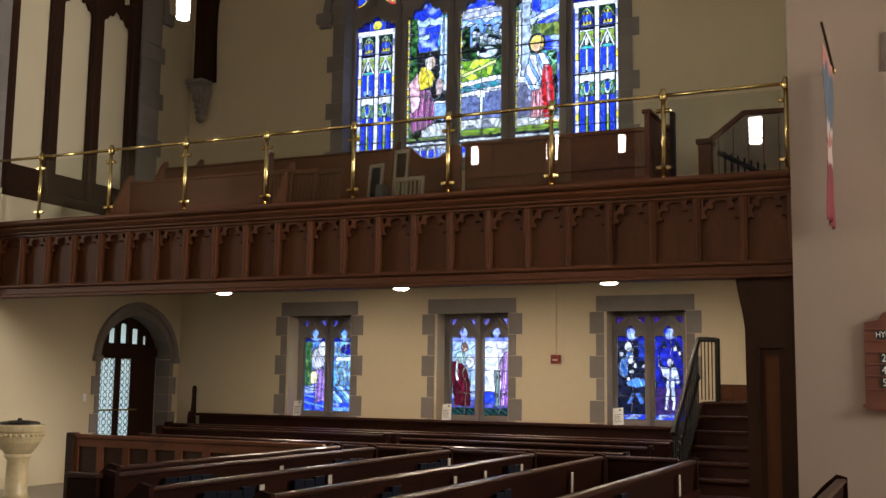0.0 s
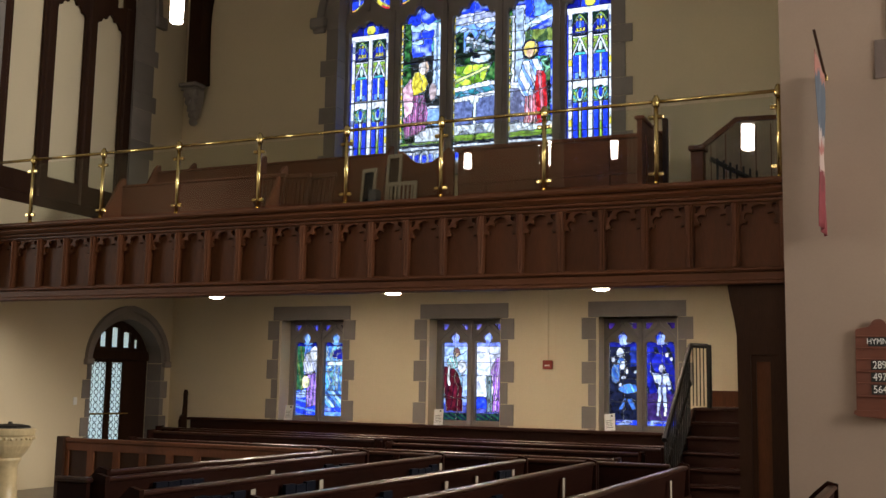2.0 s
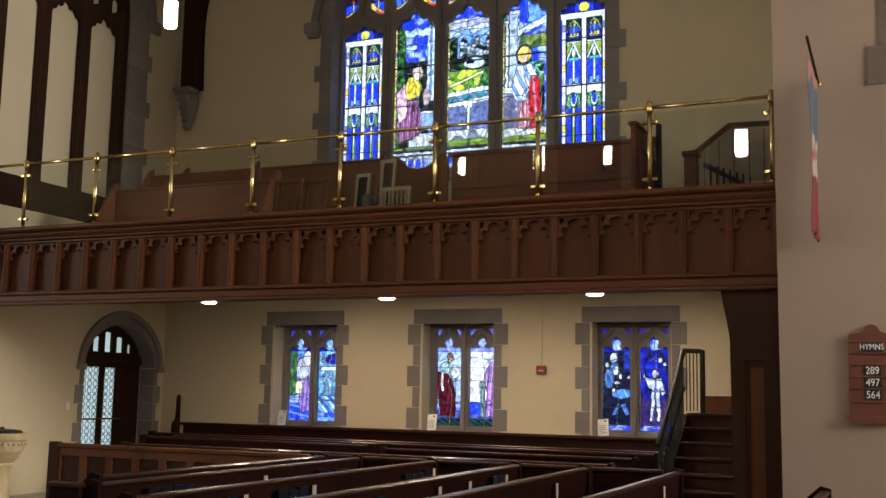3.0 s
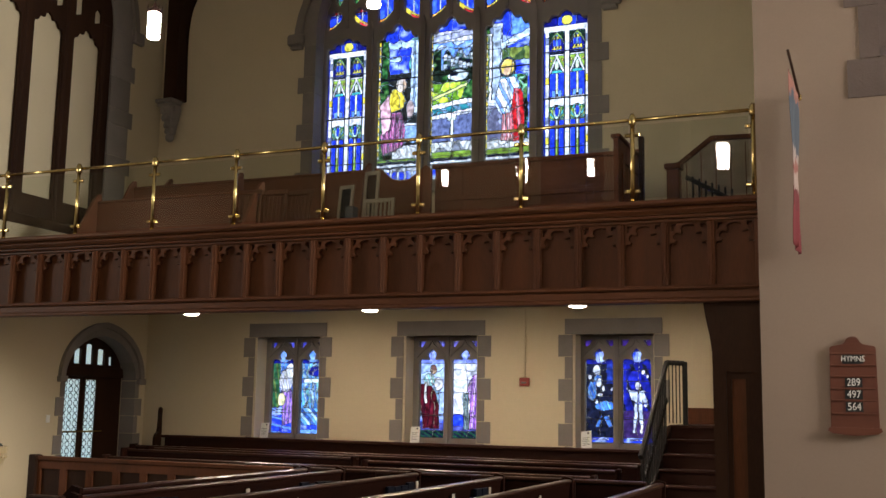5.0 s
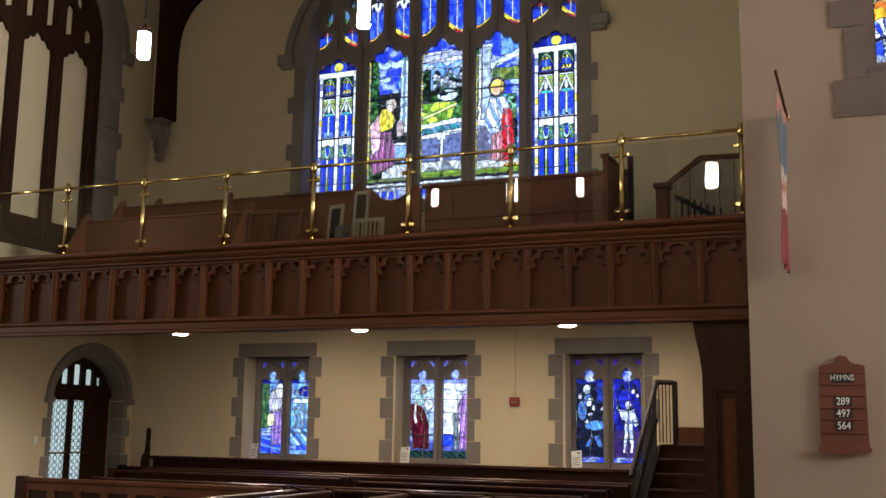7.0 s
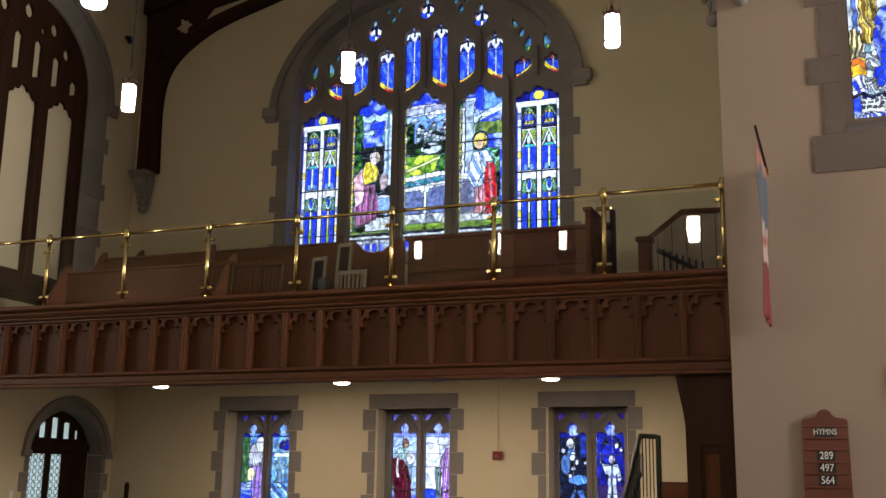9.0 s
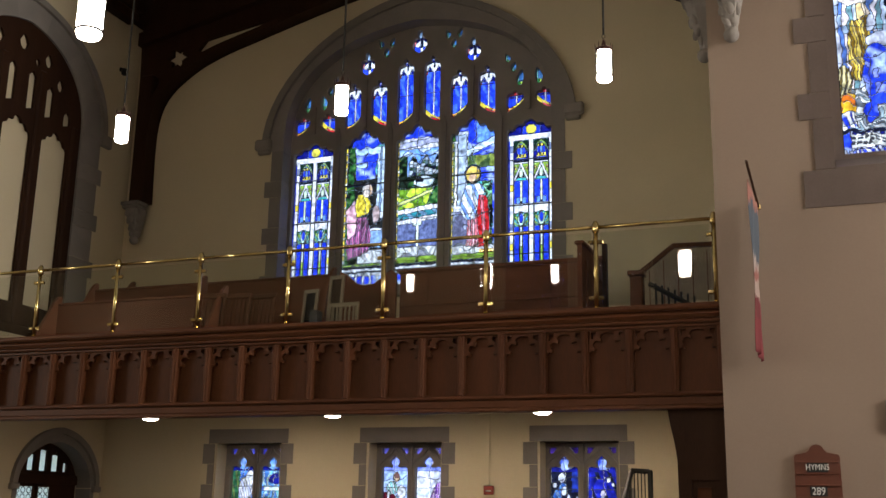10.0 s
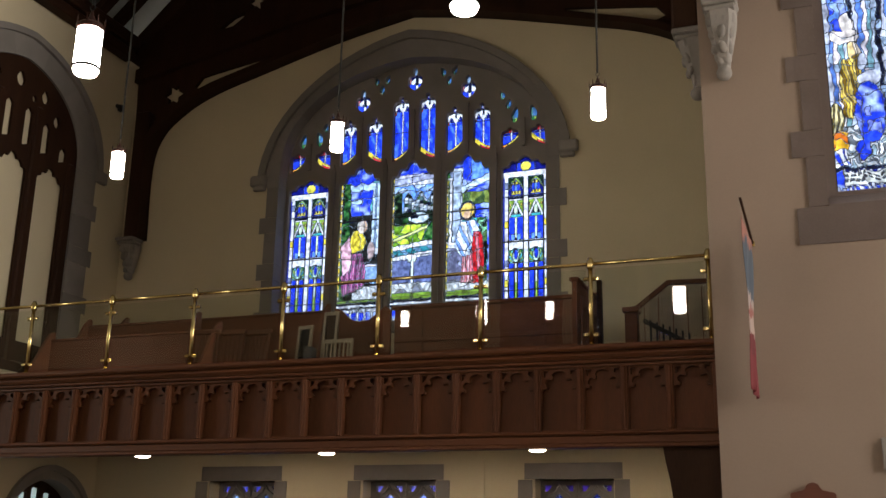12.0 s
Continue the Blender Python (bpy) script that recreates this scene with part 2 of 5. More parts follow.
rear_outline = [(XL - 0.4, 0), (XR + 0.4, 0), (XR + 0.4, EAVES), (RIDGE_X, RIDGE_Z), (XL - 0.4, EAVES)]
structure("wall_rear", plate(rear_outline, lowholes + [great], 0.55, facing_y(D)), PLASTER, "cream plaster rear wall pierced by stained windows")

# left wall with the tall organ arch and the arched doorway
door_hole = arch(14.37, 0.87, 0.0, 1.95, 0.73, tip=0.10, power=2.1)
organ_hole = arch(12.68, 1.45, 4.35, 8.0, 1.42)
left_outline = [(YN, 0), (D, 0), (D, EAVES + 0.3), (YN, EAVES + 0.3)]
structure("wall_left", plate(left_outline, [door_hole, organ_hole], 0.6, facing_x(XL)), PLASTER, "cream plaster side wall with doorway and tall arch")
structure("wall_organ_chamber", boxm(XL - 0.40, XL - 0.10, 11.24, 14.125, 4.355, 9.42), PLASTER, "cream plaster back wall behind the wooden tracery")
structure("wall_right", boxm(XR, XR + 0.4, YN + 0.6, D, 0, EAVES + 0.3), PLASTER, "cream plaster wall beside the stair")

# nave wall with its tall window
nave_hole = arch(1.32, 1.34, 5.05, 8.6, 1.6)
structure("wall_nave", plate(rect(XP, 14, 0, 13), [nave_hole], 0.6, facing_y(YN)), PLASTER_NAVE_DIM, "darkened beige plaster nave wall with a tall stained window")
structure("wall_nave_over_arch", boxm(XL - 12, XP, YN, YN + 0.6, 11.6, 13), PLASTER, "plain plaster wall above the transept opening")
structure("wall_nave_far", boxm(-24, XL - 0.6, YN, YN + 0.6, 0, 11.6), PLASTER, "plain plaster nave wall beyond the transept")
# the nave behind the camera
oppo = [rect(wx - 1.1, wx + 1.1, 7.4, 11.2) for wx in (-9.6, -7.1, -4.6)]
structure("wall_opposite", plate(rect(-24, 14, 0, 13), oppo, 0.5, lambda u, v, w: Vector((u, -11 - w, v))), PLASTER, "cream plaster wall across the nave with tall windows")
# unseen end wall; its opening is made for the added left wall fill
structure("wall_west", plate(rect(-11, YN + 0.6, 0, 13), [rect(5.8, 8.8, 4.0, 9.0)], 0.4, lambda u, v, w: Vector((14 + w, u, v))), PLASTER, "unseen plaster end wall of the nave, opened for a fill lamp")
# unseen end wall, opened for the added gallery front fill
structure("wall_east", plate(rect(-11, YN + 0.6, 0, 13), [rect(0.0, 4.0, 4.0, 9.0)], 0.4, facing_x(-24)), PLASTER, "unseen plaster end wall of the nave, opened for a fill lamp")
structure("ceiling_nave", boxm(-24.4, 14.4, -11.5, YN + 0.6, 13, 13.3), ROOF, "board ceiling over the nave", "ceiling")


def roof_slope(x0, z0, x1, z1):
    bm = bmesh.new()
    q = [(x0, YN + 0.6, z0), (x1, YN + 0.6, z1), (x1, D + 0.6, z1), (x0, D + 0.6, z0)]
    lo = [bm.verts.new(p) for p in q]
    hi = [bm.verts.new(Vector(p) + Vector((0, 0, 0.25))) for p in q]
    bm.faces.new(lo), bm.faces.new(hi)
    for k in range(4):
        bm.faces.new((lo[k], lo[(k + 1) % 4], hi[(k + 1) % 4], hi[k]))
    return bm


roof = tagged(new("ceiling_transept"), "pale boarded roof slopes above dark timbers", "ceiling", "", "structure")
part("roof_slope", roof_slope(XL - 0.8, EAVES - 0.05, RIDGE_X, RIDGE_Z + 0.05), ROOF, roof)
part("roof_slope", roof_slope(XR + 0.8, EAVES - 0.05, RIDGE_X, RIDGE_Z + 0.05), ROOF, roof)
structure("wall_gable_front", plate([(XL - 0.8, EAVES), (XR + 0.8, EAVES), (RIDGE_X, RIDGE_Z + 0.4)], [], 0.2, facing_y(YN + 0.4)), PLASTER, "plain plaster gable above the transept opening")

# ---- windows ----
DEEP, BLUE, SKYB, PALE = (0.006, 0.010, 0.20), (0.015, 0.045, 0.72), (0.12, 0.30, 0.92), (0.72, 0.76, 0.88)
YELLOW, LIME, GREEN, WOODS = (0.75, 0.62, 0.06), (0.26, 0.46, 0.06), (0.02, 0.12, 0.035), (0.006, 0.025, 0.018)
CRIMSON, ROSE, MAUVE, SLATE = (0.55, 0.02, 0.03), (0.75, 0.20, 0.26), (0.30, 0.10, 0.24), (0.16, 0.20, 0.36)
NIGHT, FLESH, AMBER, TEAL = (0.006, 0.009, 0.03), (0.60, 0.40, 0.28), (0.70, 0.42, 0.03), (0.05, 0.45, 0.50)
VIOLET, INKY, CLOUD = (0.30, 0.22, 0.75), (0.05, 0.05, 0.07), (0.50, 0.55, 0.74)


def painted(g, u, v):
    """Brushwork and streaks within one glass: clouds, foliage and folds."""
    n, m = noise.noise(Vector((u * 5, v * 8, 1.0))), noise.noise(Vector((u * 11, v * 13, 8.0)))
    if g in (BLUE, SKYB):
        k = min(0.8, max(0.0, (n - 0.02) * 2.2))
        return tuple(a + (b - a) * k for a, b in zip(g, (0.42, 0.58, 0.95)))
    if g in (GREEN, WOODS, LIME):
        k = min(0.35, max(0.0, m * 0.9)) if g != LIME else 0.0
        f = 0.8 + 1.5 * min(0, m)
        return tuple(max(0, a * f + (b - a) * k) for a, b in zip(g, (0.20, 0.42, 0.12)))
    if g in (ROSE, MAUVE, CRIMSON, YELLOW, PALE, VIOLET, AMBER):
        f = 0.85 + 0.30 * math.sin(u * 60 + n * 9 + v * 6) + 0.3 * m
        return tuple(max(0, a * max(0.25, f)) for a in g)
    f = 1 + 0.7 * m
    return tuple(a * f for a in g)


def glass_sheet(name, u0, u1, v0, v1, nu, nv, colour, place, parent, jitter=0.3, lead=0.006, seed=1, cell=0.016):
    """A leaded sheet. colour(s, t) gives the glass; lead runs where two glasses meet and along a wandering net of nu by nv larger pieces."""
    rng = random.Random(seed)
    fu, fv = max(4, round((u1 - u0) / cell)), max(4, round((v1 - v0) / cell))
    su, sv = (u1 - u0) / fu, (v1 - v0) / fv
    tone = [[rng.uniform(0.75, 1.15) for _ in range(nv + 2)] for _ in range(nu + 2)]
    glass, piece = {}, {}
    for i in range(fu):
        for j in range(fv):
            s, t = (i + 0.5) / fu, (j + 0.5) / fv
            u, v = u0 + i * su, v0 + j * sv
            wob = jitter * noise.noise(Vector((u * 5, v * 5, seed * 3.1)))
            wob2 = jitter * noise.noise(Vector((u * 4, v * 6, seed * 7.7)))
            piece[i, j] = (int(max(0, s * nu + wob * 1.6)), int(max(0, t * nv + wob2 * 1.6)))
            ds = 0.35 * jitter * noise.noise(Vector((u * 9, v * 9, 5.0))) * 0.35
            dt = 0.35 * jitter * noise.noise(Vector((u * 9, v * 9, 9.0))) * 0.12
            glass[i, j] = colour(min(0.999, max(0, s + ds)), min(0.999, max(0, t + dt)))
    verts, faces, mats, tints = [], [], [], []
    for i in range(fu):
        for j in range(fv):
            g = glass[i, j]
            line = i == 0 or j == 0
            if not line:
                for n in ((i - 1, j), (i, j - 1)):
                    if piece[n] != piece[i, j] or sum(abs(p - q) for p, q in zip(glass[n], g)) > 0.30:
                        line = True
            k = len(verts)
            a, b, c, d = u0 + i * su, u0 + (i + 1) * su, v0 + j * sv, v0 + (j + 1) * sv
            w = -0.003 if line else 0.0
            verts += [place(a, c, w), place(b, c, w), place(b, d, w), place(a, d, w)]
            faces.append((k, k + 1, k + 2, k + 3))
            mats.append(1 if line else 0)
            p = piece[i, j]
            f = tone[min(p[0], nu)][min(p[1], nv)] * (1 + 0.45 * noise.noise(Vector((a * 14, c * 9, 2.0))) + 0.35 * noise.noise(Vector((a * 40, c * 22, 6.0))))
            tints.append(tuple(min(1.0, x * f) for x in (painted(g, a, c) if jitter else g)))
    me = bpy.data.meshes.new(name)
    me.from_pydata([tuple(v) for v in verts], [], faces)
    me.materials.append(STAINED), me.materials.append(LEAD)
    at = me.color_attributes.new("tint", "FLOAT_COLOR", "CORNER")
    me.polygons.foreach_set("material_index", mats)
    flat = np.repeat(np.array([(*c, 1.0) for c in tints]), 4, axis=0)
    at.data.foreach_set("color", flat.ravel())
    ob = new(name, me)
    ob.parent = parent
    return ob


def oval(s, t, cs, ct, rs, rt):
    return ((s - cs) / rs) ** 2 + ((t - ct) / rt) ** 2 < 1


def inside(s, t, pts):
    """Whether s, t lies within the polygon pts."""
    hit = False
    for (a, b), (c, d) in zip(pts, pts[1:] + pts[:1]):
        if (b > t) != (d > t) and s < a + (t - b) * (c - a) / (d - b):
            hit = not hit
    return hit


def foot_border(s, t):
    """Bands of dark and white lines along the foot of a light, over a blue ornamental base."""
    if t < 0.085:
        return (PALE if (s * 6) % 1 < 0.28 or (abs((s * 6) % 1 - 0.64) < 0.3 and t > 0.065) else BLUE) if t > 0.012 else PALE
    if t < 0.095 or 0.112 < t < 0.128:
        return NIGHT
    return PALE if t < 0.112 else LIME


def pattern_light(s, t):
    """Side lights: white borders round pairs of blue panels with lime, gold and teal ornament."""
    if t > 0.905:
        if oval(s, t, 0.5, 0.938, 0.12, 0.030):
            return (0.80, 0.75, 0.10)
        return TEAL if oval(s, t, 0.5, 0.915, 0.07, 0.02) else (BLUE if 0.3 < s < 0.7 and t < 0.96 else DEEP)
    if t > 0.866:
        return PALE
    if s < 0.025 or s > 0.975:
        return BLUE
    if s < 0.115 or s > 0.885:
        return YELLOW if int(t * 24) % 9 == 4 else (SLATE if int(t * 24) % 6 == 1 else PALE)
    if 0.45 < s < 0.55:
        return SLATE if 0.495 < s < 0.508 else PALE
    p = (s - 0.115) / 0.335 if s < 0.5 else (s - 0.55) / 0.335
    mid = abs(p - 0.5)
    if mid > 0.44:
        return NIGHT
    if t > 0.738:
        edge = 0.857 - 0.20 * mid * mid - 0.05 * mid
        if abs(t - edge) < 0.008:
            return LIME
        if t > edge:
            return WOODS
        if abs(t - 0.829) < 0.011 and mid < 0.30 and int(p * 15) % 3:
            return YELLOW
        if abs(t - 0.766) < 0.013 and mid < 0.33 and (int(p * 15) % 3 or t < 0.762):
            return YELLOW
        return SKYB if mid < 0.06 else (DEEP if mid > 0.27 else BLUE)
    if t > 0.715:
        return PALE if t < 0.727 else NIGHT
    if t > 0.605:
        rib = (0.712 - t) * 4.4
        if oval(p, t, 0.5, 0.655, 0.12, 0.030):
            return (0.55, 0.72, 0.55)
        if abs(mid - rib) < 0.075:
            return PALE
        if mid > rib:
            return YELLOW if oval(mid, t, 0.36, 0.688, 0.06, 0.01) else LIME
        return NIGHT if t > 0.625 else TEAL
    if t > 0.462:
        if mid < 0.085:
            return (0.62, 0.78, 0.55) if mid < 0.05 and t > 0.475 else NIGHT
        return SKYB if t < 0.50 and mid < 0.3 else BLUE
    if t > 0.418:
        return PALE
    if t > 0.312:
        if oval(p, t, 0.5, 0.368, 0.12, 0.032):
            return BLUE
        if oval(p, t, 0.5, 0.362, 0.21, 0.043):
            return (0.55, 0.85, 0.80)
        if oval(p, t, 0.5, 0.345, 0.45, 0.062):
            return TEAL if int(math.atan2(t - 0.31, (p - 0.5) * 0.12) * 4) % 2 else LIME
        return PALE if t > 0.40 else (GREEN if t > 0.37 else DEEP)
    if mid < 0.10:
        return ((0.75, 0.84, 0.80) if t > 0.19 else LIME) if mid < 0.055 else NIGHT
    return BLUE


def scene_light_a(s, t):
    """A garden with a blue sky and a draped shape in yellow and mauve beside a well."""
    if t < 0.14:
        return foot_border(s, t)
    if s < 0.045:
        return YELLOW if int(t * 60) % 3 else PALE
    if oval(s, t, 0.56, 0.612, 0.12, 0.048):
        return (0.70, 0.62, 0.60) if s < 0.60 else FLESH
    if inside(s, t, [(0.34, 0.59), (0.55, 0.578), (0.68, 0.505), (0.57, 0.454), (0.32, 0.441), (0.26, 0.517)]):
        return YELLOW
    if oval(s, t, 0.78, 0.452, 0.09, 0.055):
        return (0.42, 0.32, 0.34)
    if inside(s, t, [(0.25, 0.555), (0.35, 0.478), (0.29, 0.331), (0.11, 0.298), (0.05, 0.485)]):
        return (0.72, 0.42, 0.55)
    if inside(s, t, [(0.27, 0.443), (0.57, 0.436), (0.68, 0.323), (0.62, 0.215), (0.13, 0.175), (0.08, 0.299)]):
        return ((0.50, 0.14, 0.36), (0.12, 0.02, 0.10), (0.34, 0.08, 0.26))[int(s * 22 - t * 6) % 3]
    if inside(s, t, [(0.70, 0.469), (1.0, 0.462), (1.0, 0.420), (0.71, 0.42)]):
        return PALE
    if 0.66 < s < 0.95 and 0.243 < t < 0.345:
        return (0.20, 0.34, 0.62)
    if 0.345 < t < 0.362 and s > 0.64 or (t < 0.225 and s > 0.38):
        return PALE
    if 0.78 < s < 0.97 and 0.43 < t < 0.885:
        return (0.50, 0.66, 0.90) if abs(s - 0.87) > 0.02 else (0.18, 0.30, 0.55)
    if t > 0.95:
        return BLUE
    sky_edge = 0.10 * noise.noise(Vector((s * 7, t * 9, 3.3)))
    if t > 0.68 and 0.22 + sky_edge < s < 0.76 + sky_edge or t > 0.90:
        return (0.42, 0.62, 0.95) if abs(t - 0.86 - 0.25 * sky_edge) < 0.022 or oval(s, t, 0.40, 0.775, 0.14, 0.018) else BLUE
    if t > 0.70 and s > 0.6:
        return (0.10, 0.42, 0.45)
    if 0.64 < t < 0.655:
        return NIGHT
    return GREEN if s < 0.26 and noise.noise(Vector((s * 9, t * 16, 5))) > -0.15 else (0.012, 0.014, 0.016)


def scene_light_b(s, t):
    """A white town on a wooded hill above a lawn and a stone basin."""
    if t < 0.14:
        return foot_border(s, t)
    if s < 0.035:
        return YELLOW if int(t * 60) % 3 else PALE
    lift = t - 0.03 * (s - 0.5)
    if t < 0.165:
        return LIME
    if t < 0.225:
        return PALE if noise.noise(Vector((s * 4, t * 20, 7))) > -0.25 else (0.20, 0.22, 0.32)
    if lift < 0.379:
        return ((0.70, 0.85, 0.82) if t > 0.24 else PALE) if abs(s - 0.5) < 0.035 or oval(s, t, 0.5, 0.37, 0.10, 0.02) else (0.10, 0.13, 0.29)
    if lift < 0.408:
        return PALE
    if lift < 0.444:
        return (0.02, 0.16, 0.22) if int(s * 9 + t * 30) % 3 else (0.16, 0.32, 0.55)
    if lift < 0.474:
        return PALE
    if t < 0.592:
        if inside(s, t, [(0.70, 0.485), (1, 0.49), (1, 0.60), (0.86, 0.59)]):
            return GREEN
        return (0.55, 0.62, 0.25) if abs(lift - 0.505 - 0.07 * s) < 0.010 else ((0.42, 0.62, 0.05) if noise.noise(Vector((s * 3, t * 22, 2))) > -0.12 else (0.10, 0.24, 0.02))
    if t < 0.675:
        if oval(s, t, 0.62, 0.632, 0.24, 0.036):
            return (0.62, 0.76, 0.88) if not oval(s, t, 0.52, 0.645, 0.09, 0.016) else NIGHT
        return GREEN if oval(s, t, 0.36, 0.615, 0.10, 0.025) else (0.008, 0.016, 0.012)
    if s < 0.23 and t < 0.80:
        return WOODS
    if t < 0.80:
        block = (int(s * 11) * 5 + int(t * 44 + (int(s * 11) % 3) * 0.3) * 3) % 7
        if s > 0.27 and t < 0.775 + 0.03 * math.sin(s * 21):
            return ((0.48, 0.56, 0.70), (0.06, 0.10, 0.12), (0.70, 0.76, 0.86), WOODS, (0.30, 0.38, 0.50), NIGHT, (0.55, 0.62, 0.74))[block]
        return SKYB
    if t < 0.845:
        return (0.52, 0.66, 0.96) if noise.noise(Vector((s * 4, t * 30, 4))) > 0.0 else SKYB
    if lift < 0.862:
        return PALE
    if t < 0.915:
        return (0.36, 0.40, 0.62) if lift < 0.90 else (0.48, 0.52, 0.70)
    return BLUE


def scene_light_c(s, t):
    """A pale column and a white and red draped shape before a blue sky."""
    if t < 0.14:
        return foot_border(s, t)
    if s < 0.035 and t < 0.86:
        return YELLOW if int(t * 60) % 3 else PALE
    if oval(s, t, 0.48, 0.622, 0.085, 0.034):
        return FLESH
    if oval(s, t, 0.48, 0.648, 0.19, 0.063):
        return (0.62, 0.46, 0.10) if oval(s, t, 0.48, 0.648, 0.155, 0.051) else NIGHT
    if inside(s, t, [(0.62, 0.511), (0.78, 0.514), (0.86, 0.405), (0.84, 0.195), (0.6, 0.195), (0.55, 0.377)]):
        return CRIMSON if int(s * 19 + t * 5) % 3 else ROSE
    if inside(s, t, [(0.33, 0.58), (0.65, 0.589), (0.75, 0.551), (0.69, 0.445), (0.65, 0.374), (0.34, 0.364), (0.18, 0.439), (0.24, 0.51)]):
        return (PALE, (0.62, 0.76, 0.98), (0.16, 0.32, 0.85))[int(s * 14 + t * 24) % 3]
    if inside(s, t, [(0.36, 0.374), (0.60, 0.376), (0.66, 0.199), (0.34, 0.204)]):
        return (0.85, 0.45, 0.52) if int(s * 21 - t * 4) % 2 else ROSE
    if t < 0.16:
        return LIME
    if t < 0.21:
        return PALE
    if s < 0.45 and t < 0.42:
        return (0.10, 0.11, 0.20) if noise.noise(Vector((s * 5, t * 9, 6))) > -0.1 else (0.22, 0.26, 0.42)
    if s < 0.30 and t < 0.455:
        return PALE
    if s < 0.36 and t < 0.905:
        if 0.065 < s < 0.125 and t < 0.865 or (t > 0.85 and t < 0.865 and s < 0.125):
            return PALE
        if s <= 0.065:
            return (GREEN, (0.30, 0.44, 0.12))[int(t * 30) % 2]
        return (0.34, 0.44, 0.62) if 0.14 < s < 0.33 else ((0.55, 0.66, 0.80) if s > 0.33 else SLATE)
    if t > 0.90 and s < 0.37:
        return (0.52, 0.60, 0.74) if t < 0.925 else BLUE
    if t > 0.765:
        return (0.55, 0.72, 0.96) if abs(t - 0.785 - 0.12 * (s - 0.4)) < 0.022 else ((0.10, 0.24, 0.88) if t > 0.84 and s > 0.55 else BLUE)
    if t > 0.685:
        return (0.05, 0.10, 0.04) if noise.noise(Vector((s * 6, t * 14, 1))) > -0.1 else (0.16, 0.22, 0.05)
    if t > 0.60 or s > 0.92:
        return BLUE
    return (TEAL, GREEN, (0.20, 0.55, 0.30), WOODS)[int(s * 13 + 2 * noise.noise(Vector((s * 8, t * 22, 9)))) % 4] if t > 0.25 else WOODS


def petal_light(height, side):
    """Glass of a small light of this height; its foot runs down toward side."""
    def fn(s, t):
        r = s if side > 0 else 1 - s
        up, down = t * height - 0.19 * (1 - r) ** 1.7, (1 - t) * height
        if up < 0.045:
            return CRIMSON if r > 0.35 else YELLOW
        if up < 0.085:
            return (0.85, 0.40, 0.05) if r > 0.7 else YELLOW
        stem = abs(s - 0.5) < 0.055
        if height < 0.6:
            if down < 0.07:
                return CRIMSON if not stem else ROSE
            return PALE if stem and down > 0.08 else DEEP if down < 0.12 else BLUE
        if down < 0.09:
            return DEEP if not oval(s, down, 0.5, 0.055, 0.13, 0.02) else (0.35, 0.40, 0.85)
        leg = abs(s - 0.5)
        if down < 0.27:
            if stem:
                return NIGHT if down < 0.2 else PALE
            return PALE if down < 0.17 + 0.30 * abs(leg - 0.28) * 2 and down > 0.10 + 0.10 * leg else (ROSE if leg > 0.36 else DEEP)
        return PALE if stem else (CRIMSON if leg > 0.42 and down < 0.32 else ((0.05, 0.14, 0.88) if noise.noise(Vector((s * 3, t * 5, 4))) > 0.1 else BLUE))
    return fn


def leaf_light(s, t):
    return (LIME if abs(s - 0.5) < 0.15 else GREEN) if t < 0.35 else ((0.05, 0.16, 0.45) if abs(s - 0.5) < 0.28 else (0.15, 0.45, 0.42))


def crown_light(s, t):
    leg = abs(s - 0.5)
    if t > 0.72:
        return NIGHT if leg > 0.18 else (0.20, 0.30, 0.50)
    if 0.08 < leg < 0.42 and 0.30 + 0.5 * abs(leg - 0.25) < t < 0.68 - 0.5 * leg:
        return PALE
    if leg < 0.08:
        return PALE if t < 0.3 else NIGHT
    return BLUE if t < 0.36 else (ROSE if leg > 0.36 else DEEP)


CROWN = [(1, 0), (1, 0.20), (0.90, 0.33), (0.76, 0.30), (0.68, 0.38), (0.66, 0.52), (0.54, 0.66), (0.38, 0.62), (0.27, 0.66), (0.22, 0.82), (0.10, 0.95), (0, 1)]


def crown_head(uc, hw, v0, spring, rise):
    """A light with a stepped, cusped head."""
    right = [(uc + hw * s, spring + rise * t) for s, t in CROWN]
    left = [(uc - hw * s, spring + rise * t) for s, t in CROWN[-2::-1]]
    return [(uc - hw, v0), (uc + hw, v0)] + right + left


def tall_petal(uc, hw, v0, v1, side):
    """A small light with a sweeping foot and a two-lobed head with a round finial."""
    h = v1 - v0
    foot = [(uc + hw * side * (1 - k / 3), v0 + 0.19 * (k / 6) ** 1.7) for k in range(7)]
    top = 0.10 if h > 0.6 else 0.05
    head = [(1, 2.1), (0.86, 1.35), (0.62, 1.05), (0.34, 1.1), (0.2, 0.95), (0.3, 0.5), (0.2, 0.15), (0, 0)]
    far = [(uc - hw * side * a, v1 - top * b) for a, b in head]
    near = [(uc + hw * side * a, v1 - top * b) for a, b in head[-2::-1]]
    return foot + far + near


def drop(uc, vc, w, h, lean=0.0):
    pts = []
    for k in range(10):
        a = 2 * math.pi * k / 10
        r = 1 if math.sin(a) < 0.5 else 0.75
        pts.append((uc + w * math.cos(a) * r + lean * max(0, math.sin(a)) * h, vc + h * math.sin(a)))
    return pts


def bounds(loop):
    us, vs = [p[0] for p in loop], [p[1] for p in loop]
    return min(us), max(us), min(vs), max(vs)


